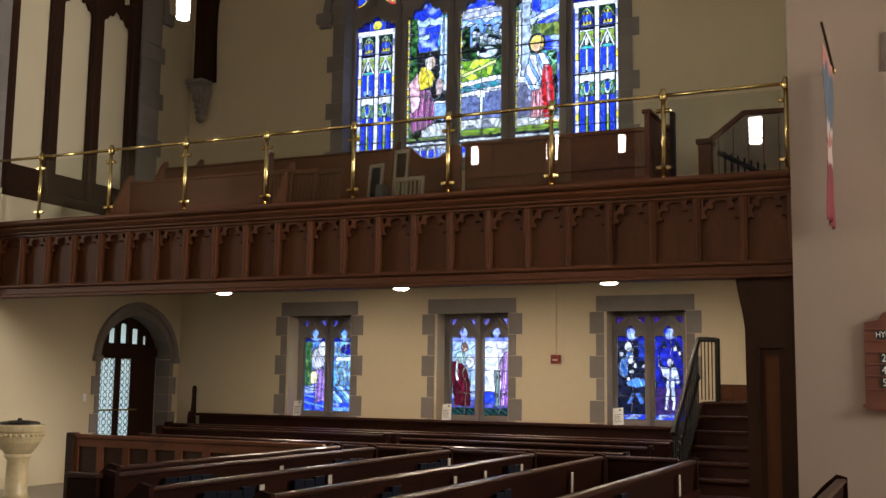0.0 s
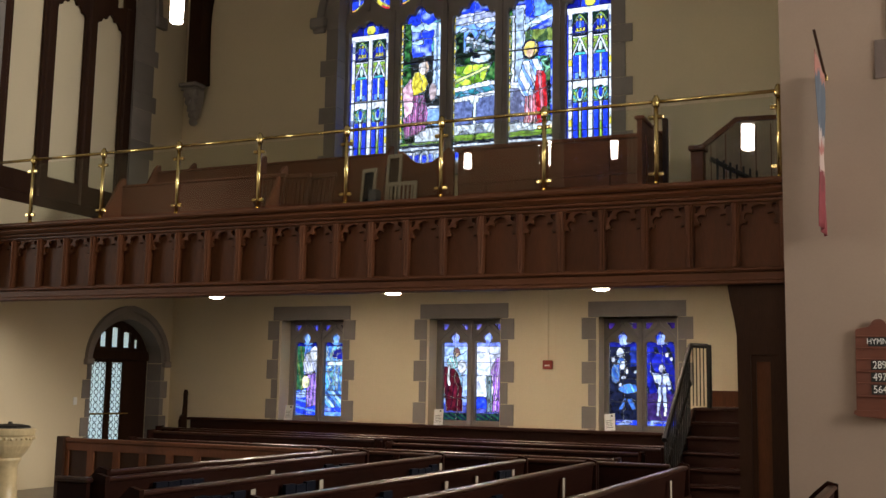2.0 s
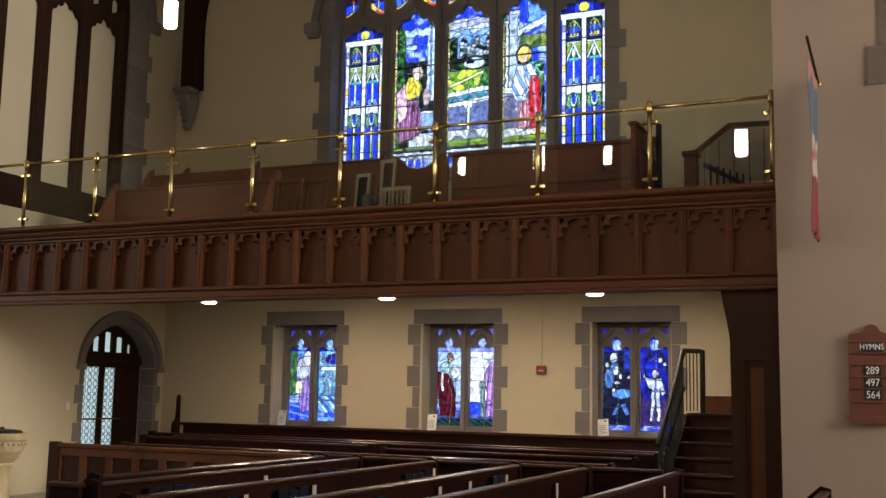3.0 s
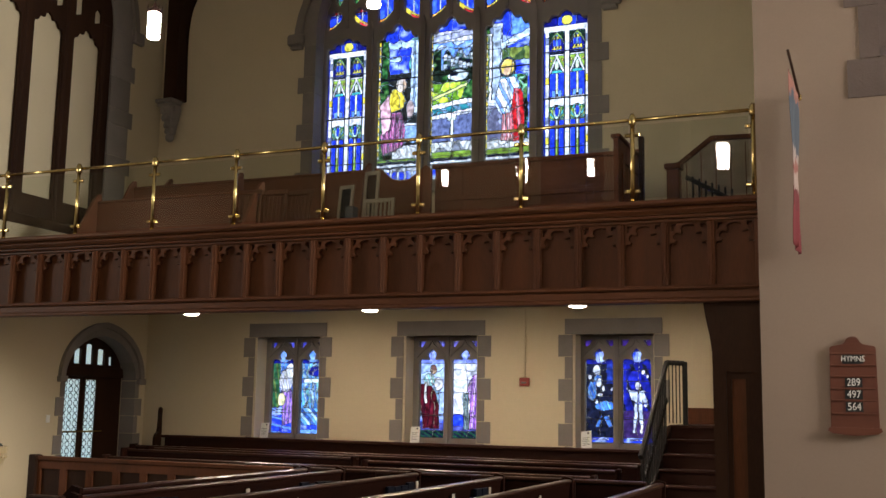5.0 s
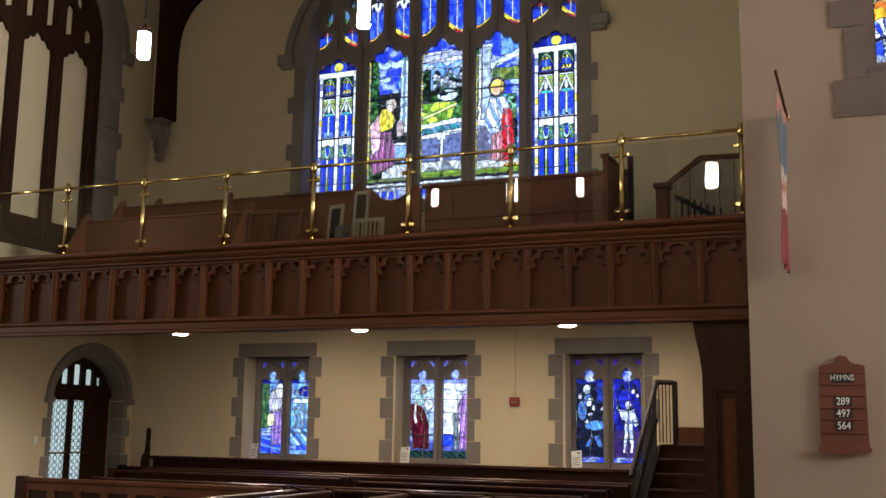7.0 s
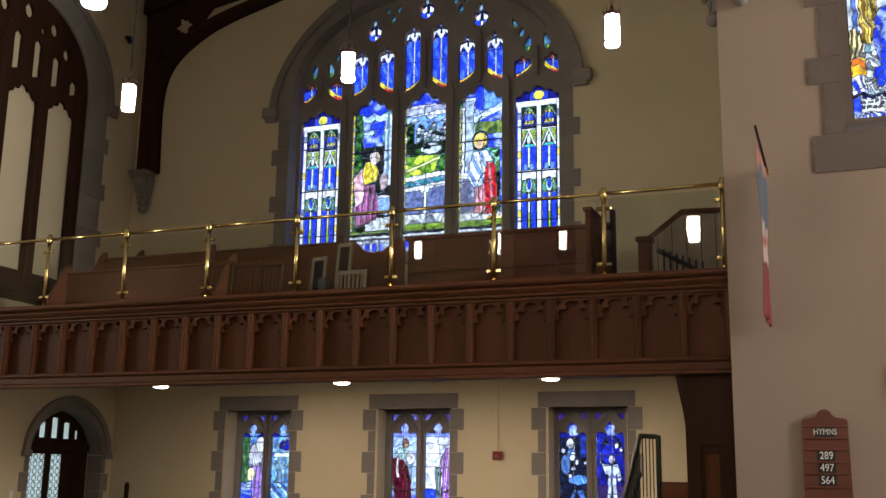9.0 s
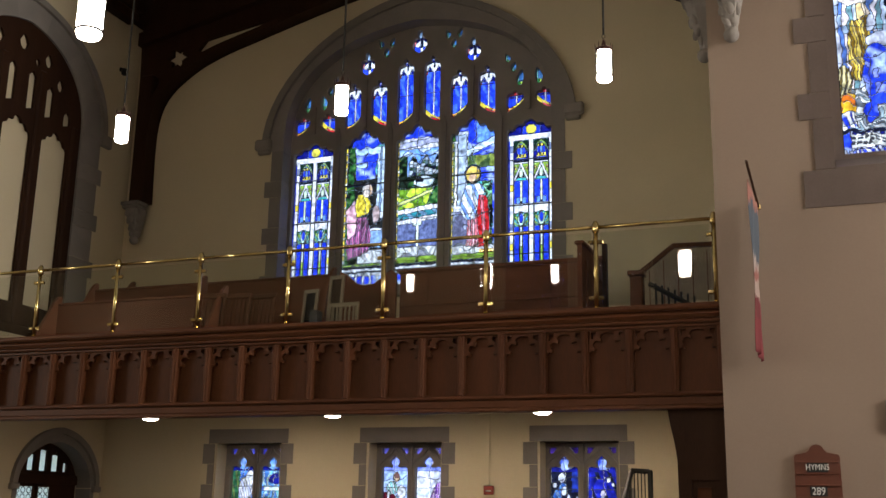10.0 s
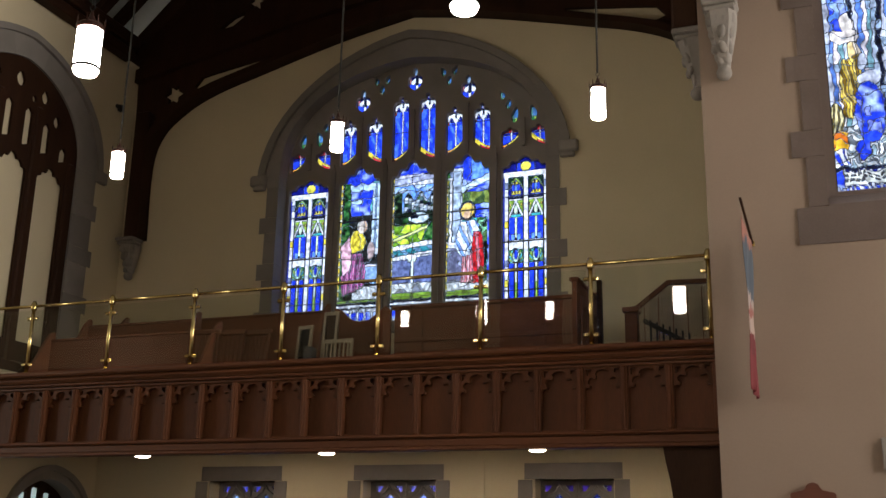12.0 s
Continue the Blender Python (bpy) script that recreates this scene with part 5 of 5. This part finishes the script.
def cross_pew(x0, x1, y, h=0.91, label="polished dark oak pew parallel to the rear wall"):
    """A bench facing the nave: its back runs along x at y, seat toward -y."""
    p = thing("pew", label, "pew", "pews under the gallery", at=pose(0, y, 0))
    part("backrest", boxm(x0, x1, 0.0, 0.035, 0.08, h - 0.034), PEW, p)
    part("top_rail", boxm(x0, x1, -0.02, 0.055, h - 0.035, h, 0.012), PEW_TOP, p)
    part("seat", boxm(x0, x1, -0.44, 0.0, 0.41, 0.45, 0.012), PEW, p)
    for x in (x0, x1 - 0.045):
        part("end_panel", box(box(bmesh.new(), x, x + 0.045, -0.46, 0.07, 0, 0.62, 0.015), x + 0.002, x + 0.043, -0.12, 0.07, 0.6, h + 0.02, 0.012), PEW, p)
    return p


cross_pew(-11.2, -2.93, 13.98, 0.91)
cross_pew(-10.4, -2.93, 13.40, 0.91)
cross_pew(-10.4, -6.6, 12.80, 0.91)
cross_pew(-6.2, -2.93, 12.25, 0.91)
cross_pew(-9.6, -3.0, 11.45, 0.88)

scr = thing("panelled_screen", "dark oak panelled screen with square recessed panels before the pews", "screen")
SY = 10.46
part("end_post", boxm(-9.93, -9.80, SY - 0.06, SY + 0.06, 0, 0.925, 0.012), OAK_DARK, scr)
part("cap", boxm(-9.80, -6.2, SY - 0.045, SY + 0.045, 0.855, 0.91, 0.012), OAK, scr)
n = 9
cells = [(-9.80 + 3.6 * k / n + 0.05, -9.80 + 3.6 * (k + 1) / n - 0.05) for k in range(n)]
part("frame", plate(rect(-9.80, -6.2, 0.0, 0.855), [rect(a, b, 0.15, 0.76) for a, b in cells], 0.05, facing_y(SY - 0.025)), OAK, scr)
for a, b in cells:
    part("panel", boxm(a - 0.01, b + 0.01, SY + 0.0, SY + 0.015, 0.14, 0.77), OAK_DARK, scr)
scr2 = thing("pew_screen", "low polished oak front closing the pew block", "screen")
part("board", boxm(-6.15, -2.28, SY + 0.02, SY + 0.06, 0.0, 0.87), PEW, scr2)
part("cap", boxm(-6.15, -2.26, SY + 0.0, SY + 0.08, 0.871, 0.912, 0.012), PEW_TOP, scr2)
for x in (-5.2, -4.1, -3.0):
    part("post", boxm(x - 0.04, x + 0.04, SY - 0.01, SY + 0.02, 0, 0.90, 0.01), PEW, scr2)
pf = thing("pew_screen", "short oak pew front with a moulded cap at the aisle", "screen")
part("board", boxm(-5.90, -5.62, 6.22, 6.26, 0, 0.87), PEW, pf)
part("cap", boxm(-5.92, -5.60, 6.20, 6.28, 0.871, 0.91, 0.012), PEW_TOP, pf)
wain = tagged(new("wainscot"), "dark oak dado with a moulded cap along the rear wall", "wainscot", "", "structure")
part("board", boxm(-11.72, -2.78, D - 0.05, D - 0.016, 0, 0.98), STEP, wain)
part("cap", boxm(-11.72, -2.78, D - 0.16, D - 0.016, 0.982, 1.03, 0.012), STEP, wain)
be = thing("bench_end", "tall carved oak bench end against the wall", "bench end")
prof = [(0, 0), (0.36, 0), (0.36, 0.98), (0.30, 1.04), (0.17, 1.08), (0.12, 1.30), (0.13, 1.44), (0.07, 1.50), (0.01, 1.46), (0.02, 1.30), (0, 1.10)]
part("panel", plate([(D - 0.13 - x * 0.45, z) for x, z in prof], [], 0.06, facing_x(-11.73)), OAK_DARK, be)

# ---- font ----
fx, fy = -9.95, 9.66
font = thing("baptismal_font", "carved cream marble font with a turned stem and dark lid", "font", at=pose(fx, fy, 0))
part("base", lathe(bmesh.new(), [(0.27, 0), (0.27, 0.08), (0.20, 0.12), (0.17, 0.18)], seg=24), MARBLE, font, smooth=False)
part("stem", lathe(bmesh.new(), [(0.16, 0.181), (0.13, 0.25), (0.12, 0.62), (0.15, 0.66), (0.16, 0.70)], seg=24), MARBLE, font, smooth=True)
part("bowl", lathe(bmesh.new(), [(0.15, 0.701), (0.20, 0.76), (0.25, 0.84), (0.27, 0.90), (0.27, 0.95), (0.29, 0.97), (0.30, 1.03), (0.29, 1.045)], seg=32), MARBLE, font, smooth=False)
part("lid", lathe(bmesh.new(), [(0.24, 1.046), (0.22, 1.075), (0.12, 1.09), (0.03, 1.095), (0.02, 1.12)], seg=24), IRON, font, "dark metal lid")
bead = bmesh.new()
bmesh.ops.create_icosphere(bead, subdivisions=1, radius=0.022)
bead = mesh_of("bead", bead, MARBLE, smooth=True)
for k in range(28):
    a = 2 * math.pi * k / 28
    part("bead", bead, MARBLE, font, at=pose(0.278 * math.cos(a), 0.278 * math.sin(a), 0.925))

# ---- lanterns ----


def lantern(x, y, z, r, h, ceiling=13.002, label="hanging opal glass lantern with a dark metal crown, lit; unseen rows added", glass=None):
    """z is the bottom of the glass."""
    l = thing("pendant_lantern", label, "lantern", "hanging lanterns", at=pose(x, y, z))
    part("glass", lathe(bmesh.new(), [(r * 0.55, 0.0), (r * 0.9, 0.03 * h), (r, 0.10 * h), (r, h)], seg=16), glass or LAMPGLASS, l, "lit opal glass cylinder", smooth=True)
    band = lathe(bmesh.new(), [(r * 1.02, 0.13 * h), (r * 1.09, 0.135 * h), (r * 1.09, 0.175 * h), (r * 1.02, 0.18 * h)], seg=16)
    part("band", band, MATTE_BLACK, l)
    for k in range(8):
        a = 2 * math.pi * k / 8
        c, s = math.cos(a) * r * 1.05, math.sin(a) * r * 1.05
        part("rib", rod(bmesh.new(), (c, s, 0.12 * h), (c, s, h * 1.02), 0.0055, 5), MATTE_BLACK, l)
    crown = lathe(bmesh.new(), [(r * 1.08, h * 0.98), (r * 1.14, h * 1.0), (r * 1.14, h * 1.07), (r * 0.9, h * 1.12), (r * 0.4, h * 1.18), (r * 0.2, h * 1.30), (r * 0.1, h * 1.4)], seg=16)
    cr = part("crown", crown, BRONZE, l)
    for k in range(8):
        a = 2 * math.pi * (k + 0.5) / 8
        part("spike", rod(bmesh.new(), (math.cos(a) * r * 1.1, math.sin(a) * r * 1.1, h * 1.05), (math.cos(a) * r * 1.16, math.sin(a) * r * 1.16, h * 1.24), r * 0.10, 5, 0.002), BRONZE, cr)
    ring = bmesh.new()
    for k in range(12):
        a, b = 2 * math.pi * k / 12, 2 * math.pi * (k + 1) / 12
        rod(ring, (r * 0.22 * math.cos(a), 0, h * 1.5 + r * 0.28 * math.sin(a)), (r * 0.22 * math.cos(b), 0, h * 1.5 + r * 0.28 * math.sin(b)), r * 0.05, 5)
    part("ring", ring, IRON, l)
    part("chain", rod(bmesh.new(), (0, 0, h * 1.57), (0, 0, ceiling - z), 0.009, 6), IRON, l)
    return l


for x in (-6.21, -3.93, -1.645, 0.75):
    lantern(x, 7.69, 4.925, 0.060, 0.255)
for x in (-5.46, -2.26, 1.2):
    lantern(x, 6.25, 5.22, 0.100, 0.40)

# unseen lantern rows over and behind the camera, added to brighten the place
for x in (-9.5, -5.5, -1.8, 1.8, 5.5):
    for y in (1.2, -4.5):
        lantern(x, y, 5.22, 0.100, 0.40, glass=NAVE_FILL_GLASS)

# the row at y 13.60 is hidden and added only for its light
for x, y, z in [(x, y, z) for x in (-8.31, -5.747, -3.19) for y, z in ((11.37, 2.738), (13.60, 3.118))]:
    d = thing("ceiling_lamp", "round white flush lamp under the gallery, lit; rear row added unseen", "lamp", "lamps under the gallery", at=pose(x, y, z))
    part("rim", lathe(bmesh.new(), [(0.105, 0.0), (0.110, -0.010), (0.098, -0.014)], seg=24), WHITE, d)
    part("diffuser", lathe(bmesh.new(), [(0.096, -0.0105), (0.088, -0.026), (0.05, -0.036), (0.01, -0.038)], seg=24), DISCGLASS, d, "lit round diffuser", smooth=True)

# ---- hymn board ----
hb = thing("hymn_board", "red-brown wooden hymn board with white numbers on black cards", "hymn board", at=pose(0, YN - 0.002, 0))
back = [(-0.575, 1.47), (-0.145, 1.47), (-0.155, 2.22), (-0.17, 2.235), (-0.27, 2.255), (-0.295, 2.28)]
back += [(-0.36 + 0.065 * math.cos(a * math.pi / 8), 2.275 + 0.055 * math.sin(a * math.pi / 8)) for a in range(1, 8)]
back += [(-0.425, 2.28), (-0.45, 2.255), (-0.55, 2.235), (-0.565, 2.22)]
part("back_board", plate(back, [], 0.03, facing_y(-0.03)), BOARDWOOD, hb)
for z in (1.60, 1.725, 1.835, 1.95, 2.055, 2.165):
    part("ledge", boxm(-0.555, -0.165, -0.042, -0.031, z - 0.008, z + 0.008, 0.003), BOARDWOOD, hb)
part("base_shelf", plate([(-0.59, 1.47), (-0.60, 1.44), (-0.56, 1.415), (-0.48, 1.41), (-0.36, 1.395), (-0.24, 1.41), (-0.16, 1.415), (-0.12, 1.44), (-0.13, 1.47)], [], 0.06, facing_y(-0.06)), BOARDWOOD, hb)


def sign(text, x, z, size, parent):
    cu = bpy.data.curves.new("lettering", "FONT")
    cu.body, cu.size, cu.align_x, cu.align_y, cu.extrude = text, size, "CENTER", "CENTER", 0.001
    ob = new("lettering", cu)
    ob.matrix_basis = pose(x, -0.038, z, 90, 0, 0)
    ob.scale = (0.82, 1, 1)
    cu.materials.append(WHITE)
    ob.parent = parent
    return ob


for text, z, size, wid in (("HYMNS", 2.115, 0.078, 0.19), ("289", 1.893, 0.10, 0.155), ("497", 1.78, 0.10, 0.155), ("564", 1.665, 0.10, 0.155)):
    part("card", boxm(-0.36 - wid / 2, -0.36 + wid / 2, -0.036, -0.031, z - 0.045, z + 0.045), BLACKCARD, hb)
    sign(text, -0.36, z, size, hb)

# ---- banner on its pole ----
bn = thing("banner", "narrow hanging cloth banner, blue over red, on a slanting pole", "banner")
part("pole", rod(bmesh.new(), (-0.765, YN - 0.01, 4.72), (-0.805, YN - 0.75, 4.98), 0.013, 8), OAK_DARK, bn)
part("bracket", box(bmesh.new(), -0.785, -0.745, YN - 0.03, YN - 0.004, 4.69, 4.75, 0.006), BRASS, bn)


def banner_cloth():
    bm = bmesh.new()
    nu, nv = 14, 30
    g = {}
    for i in range(nu + 1):
        f = i / nu
        yy, zt = YN - 0.06 - 0.42 * f, 4.73 + 0.155 * f
        for j in range(nv + 1):
            h = j / nv
            sway = 0.018 * math.sin(f * 11) * (0.3 + h) + 0.012 * math.sin(h * 7 + f * 4)
            xx = (-0.775 - 0.035 * f) * (1 - h) - 0.0762 * yy * h
            g[i, j] = bm.verts.new((xx + sway, yy + 0.05 * h * math.sin(f * 9), zt - (zt - 3.13 - 0.05 * f) * h - 0.06 * math.sin(f * math.pi) * (1 - h)))
    for i in range(nu):
        for j in range(nv):
            bm.faces.new((g[i, j], g[i + 1, j], g[i + 1, j + 1], g[i, j + 1]))
    return bm


def banner_material():
    m = bpy.data.materials.new("banner_cloth")
    m.use_nodes = True
    nt = m.node_tree
    b = nt.nodes["Principled BSDF"]
    b.inputs["Roughness"].default_value = 0.85
    co = nt.nodes.new("ShaderNodeTexCoord")
    sp = nt.nodes.new("ShaderNodeSeparateXYZ")
    nt.links.new(co.outputs["Generated"], sp.inputs[0])
    nz = nt.nodes.new("ShaderNodeTexNoise")
    nz.inputs["Scale"].default_value = 5
    ad = nt.nodes.new("ShaderNodeMath")
    ad.operation = "MULTIPLY_ADD"
    ad.inputs[1].default_value = 0.25
    nt.links.new(nz.outputs[0], ad.inputs[0]), nt.links.new(sp.outputs[2], ad.inputs[2])
    r = nt.nodes.new("ShaderNodeValToRGB")
    r.color_ramp.interpolation = "CONSTANT"
    stops = ((0.0, (0.13, 0.014, 0.020)), (0.34, (0.10, 0.012, 0.016)), (0.44, (0.30, 0.22, 0.20)), (0.55, (0.20, 0.07, 0.06)), (0.62, (0.28, 0.22, 0.21)), (0.68, (0.05, 0.062, 0.085)), (0.98, (0.24, 0.10, 0.08)))
    r.color_ramp.elements[0].color = (*stops[0][1], 1)
    r.color_ramp.elements[1].position, r.color_ramp.elements[1].color = stops[1][0], (*stops[1][1], 1)
    for p, c in stops[2:]:
        r.color_ramp.elements.new(p).color = (*c, 1)
    nt.links.new(ad.outputs[0], r.inputs[0]), nt.links.new(r.outputs[0], b.inputs["Base Color"])
    return m


cloth = part("cloth", banner_cloth(), banner_material(), bn, smooth=True)
so = cloth.modifiers.new("thickness", "SOLIDIFY")
so.thickness = 0.004

# ---- small fittings ----
al = thing("fire_alarm", "small red fire alarm box on the cream wall", "alarm", at=pose(-5.17, D - 0.004, 1.985))
part("box", box(bmesh.new(), -0.075, 0.075, -0.055, 0, -0.065, 0.065, 0.008), RED, al)
part("handle", box(bmesh.new(), -0.04, 0.04, -0.066, -0.056, -0.02, 0.0, 0.003), WHITE, al)
part("conduit", rod(bmesh.new(), (0, -0.012, 0.066), (0, -0.012, 1.12), 0.010, 8), PLASTER, al, "painted conduit")
for x, tilt in ((-9.70, -3), (-6.95, -4), (-4.19, -7)):
    cd = thing("information_card", "white printed card leaning in the window recess", "card", "cards on the window ledges", at=pose(x, D - 0.09, 1.032, -12, tilt, -6))
    part("sheet", boxm(-0.082, 0.082, 0, 0.006, 0, 0.25), WHITE, cd)
    part("print_block", boxm(0.02, 0.05, -0.002, 0, 0.205, 0.23), INK, cd)
    for k in range(5):
        part("print_bar", boxm(-0.06, 0.05 - 0.02 * (k % 2), -0.0015, 0, 0.045 + 0.026 * k, 0.051 + 0.026 * k), INK, cd)
sc = thing("security_camera", "small dark camera fixed high on the wall", "camera", at=pose(XL + 0.02, 14.95, 9.45))
part("mount", boxm(0, 0.05, -0.05, 0.05, 0, 0.07, 0.01), IRON, sc)
part("body", box(bmesh.new(), 0.05, 0.13, -0.05, 0.05, -0.08, 0.05, 0.015), IRON, sc)
sp = thing("wall_plaque", "grey stone plaque on the nave wall", "plaque", at=pose(0.50, YN - 0.002, 2.59))
part("slab", box(bmesh.new(), -0.22, 0.22, -0.03, 0, -0.15, 0.15, 0.006), STONE, sp)
lamp_sw = thing("wall_switch", "small white switch plate beside the doorway", "switch", at=pose(XL + 0.002, 13.18, 1.30))
part("plate", boxm(0, 0.012, -0.04, 0.04, -0.06, 0.06, 0.003), WHITE, lamp_sw)

# ---- furniture on the gallery ----
GF = 3.322


def gallery_pew(x0, x1, y, top, label, slant=0.0, mat=None):
    p = thing("pew", label, "pew", "pews on the gallery", at=pose(0, y, GF))
    h = top - GF
    mat = mat or GALLERY_PEW
    part("backrest", boxm(x0, x1, 0.0, 0.04, 0.05, h - 0.04), mat, p)
    part("top_rail", boxm(x0, x1, -0.02, 0.06, h - 0.039, h, 0.012), mat, p)
    part("seat", boxm(x0, x1, -0.42, 0, 0.42, 0.46, 0.01), mat, p)
    for x in (x0 - 0.045, x1):
        prof = [(-0.46, 0), (0.08, 0), (0.08, h + 0.10), (0.03, h + 0.11), (-0.06, h + 0.02), (-0.20, h - 0.22), (-0.40, 0.62), (-0.46, 0.55)]
        part("end_panel", plate(prof, [], 0.045, facing_x(x + 0.045)), mat, p)
    return p


gallery_pew(-10.72, -7.95, 12.25, 4.50, "long oak pew with curved ends on the gallery")
gallery_pew(-10.95, -9.0, 13.3, 4.93, "oak pew on the raised gallery tier")
gallery_pew(-11.1, -7.4, 14.4, 5.20, "dark oak pew at the back of the gallery")
for k, (y, x0) in enumerate(((13.0, -11.9), (14.05, -11.9))):
    tr = tagged(new("gallery_tier"), "dark timber platform stepping up the gallery", "platform", "", "structure")
    part("deck", boxm(XL, -2.9, y, D if k else 14.049, GF + 0.001 + 0.2 * k, GF + 0.2 + 0.2 * k), OAK_DARK, tr)
back = thing("gallery_panelling", "oak panelled partition before the great window", "partition")
part("board", boxm(-5.98, -3.05, 13.80, 13.86, 3.73, 4.98), GALLERY_PEW, back)
part("cap", boxm(-6.02, -3.0, 13.76, 13.90, 4.981, 5.04, 0.012), GALLERY_PEW, back)
part("mid_rail", boxm(-5.98, -3.05, 13.775, 13.799, 4.50, 4.56, 0.006), GALLERY_PEW, back)
for x in (-5.6, -4.7, -3.8):
    part("stile", boxm(x - 0.05, x + 0.05, 13.785, 13.80, 3.75, 4.97), GALLERY_PEW, back)
wing = thing("gallery_panelling", "short oak partition wing with dark recessed panels", "partition")
part("board", boxm(-3.03, -2.97, 12.4, 13.75, GF, 4.86), GALLERY_PEW, wing)
part("cap", boxm(-3.06, -2.94, 12.38, 13.76, 4.861, 4.91, 0.01), GALLERY_PEW, wing)
part("board", boxm(-2.90, -2.84, 13.2, 13.28, GF, 5.06), OAK_DARK, wing)
part("recess_frame", plate(rect(12.55, 13.60, 3.6, 4.70), [rect(12.65, 13.02, 3.7, 4.60), rect(13.12, 13.50, 3.7, 4.60)], 0.02, facing_x(-2.945)), GALLERY_PEW, wing)
low = thing("pew", "low oak pew with a sweeping curved end before the window", "pew", "pews on the gallery")
sweep = [(-6.55, GF), (-5.70, GF), (-5.70, 4.80), (-5.78, 4.86), (-5.90, 4.76), (-6.02, 4.68), (-6.16, 4.66), (-6.30, 4.70), (-6.46, 4.84), (-6.55, 4.87)]
part("backrest", plate(sweep, [], 0.045, facing_y(13.0)), GALLERY_PEW, low)
part("seat", boxm(-6.5, -5.74, 12.60, 12.998, GF + 0.42, GF + 0.46, 0.01), GALLERY_PEW, low)
for x in (-6.5, -5.78):
    part("leg", boxm(x, x + 0.04, 12.62, 12.99, GF, GF + 0.418), GALLERY_PEW, low)
def leaning_frame(x, y, w, h, tilt, turn, label, slats, backing):
    """A wooden frame leaning back; slats fill it where they are counted, else a dark backing."""
    fr = thing("picture_frame", label, "frame", at=pose(x, y, GF, -tilt, 0, turn))
    part("frame", plate(rect(-w / 2, w / 2, 0, h), [rect(-w / 2 + 0.04, w / 2 - 0.04, 0.05, h - 0.05)], 0.03, facing_y(0)), PIPE, fr)
    for i in range(slats):
        x = -w / 2 + 0.04 + (w - 0.08) * (i + 0.5) / slats
        part("slat", boxm(x - 0.012, x + 0.012, 0.004, 0.02, 0.05, h - 0.05), PIPE, fr)
    if backing:
        part("backing", boxm(-w / 2 + 0.035, w / 2 - 0.035, 0.018, 0.026, 0.045, h - 0.045), backing, fr)


leaning_frame(-6.87, 12.6, 0.25, 1.27, 6, -12, "pale wooden frame with a dark picture leaning on the gallery", 0, CUSHION)
leaning_frame(-6.47, 12.6, 0.24, 1.44, 5, -8, "narrow pale wooden frame leaning on the gallery", 0, OAK_DARK)
leaning_frame(-6.27, 12.5, 0.46, 1.02, 4, -4, "slatted wooden grille leaning on the gallery", 6, None)
box_ob = thing("speaker_box", "small black box standing among the frames", "box", at=pose(-6.66, 12.55, GF))
part("case", boxm(-0.06, 0.06, -0.08, 0.08, 0, 0.92, 0.01), INK, box_ob)


def folded_chair(x, y, turn, lean):
    """A folded wooden chair standing on its feet: two rails, back slats and a seat board."""
    c = thing("folding_chair", "folded dark wooden chair leaning against the pew", "chair", "folded chairs on the gallery", at=pose(x, y, GF, lean, 0, turn))
    for sx in (-0.2, 0.2):
        part("leg", boxm(sx - 0.018, sx + 0.018, -0.02, 0.02, 0, 1.12, 0.006), OAK, c)
        part("rear_leg", boxm(sx * 0.8 - 0.015, sx * 0.8 + 0.015, 0.03, 0.06, 0, 0.9, 0.006), OAK, c)
    for k in range(5):
        part("slat", boxm(-0.13 + 0.065 * k - 0.02, -0.13 + 0.065 * k + 0.02, -0.008, 0.008, 0.62, 1.08), OAK, c)
    part("top_rail", boxm(-0.24, 0.24, -0.025, 0.025, 1.09, 1.16, 0.012), OAK, c)
    part("seat", boxm(-0.17, 0.17, 0.065, 0.09, 0.30, 0.72, 0.008), OAK, c)


for k in range(3):
    folded_chair(-8.05 + 0.34 * k, 12.05 + 0.05 * k, 8 - 7 * k, -5 - 2 * k)
st = thing("gallery_stair", "boarded stair enclosure with a square oak newel on the gallery", "stairs")
part("newel", box(box(bmesh.new(), -2.375, -2.225, 12.3, 12.45, GF, 4.40, 0.01), -2.40, -2.20, 12.275, 12.475, 4.405, 4.47, 0.012), OAK, st)
part("side_board",
     plate([(-2.38, GF), (-0.85, GF), (-0.85, 4.90), (-1.97, 4.93), (-2.38, 4.62)], [], 0.05, facing_y(13.2)), PIPE, st, "pale boarded side")
part("cap", plate([(-2.40, 4.605), (-1.97, 4.935), (-0.85, 4.905), (-0.85, 4.96), (-1.99, 4.99), (-2.43, 4.66)], [], 0.10, facing_y(13.17)), OAK, st)
for k in range(8):
    part("board_joint", boxm(-2.30 + 0.18 * k, -2.29 + 0.18 * k, 13.194, 13.199, GF, min(4.88, 4.66 + 0.13 * k)), OAK, st)
for k in range(7):
    x = -2.12 + k * 0.075
    part("baluster", rod(bmesh.new(), (x, 12.6, GF), (x, 12.6, 4.36 - 0.03 * k), 0.014, 6), IRON, st)
part("handrail", rod(bmesh.new(), (-2.20, 12.6, 4.36), (-1.62, 12.6, 4.02), 0.03, 8), IRON, st)
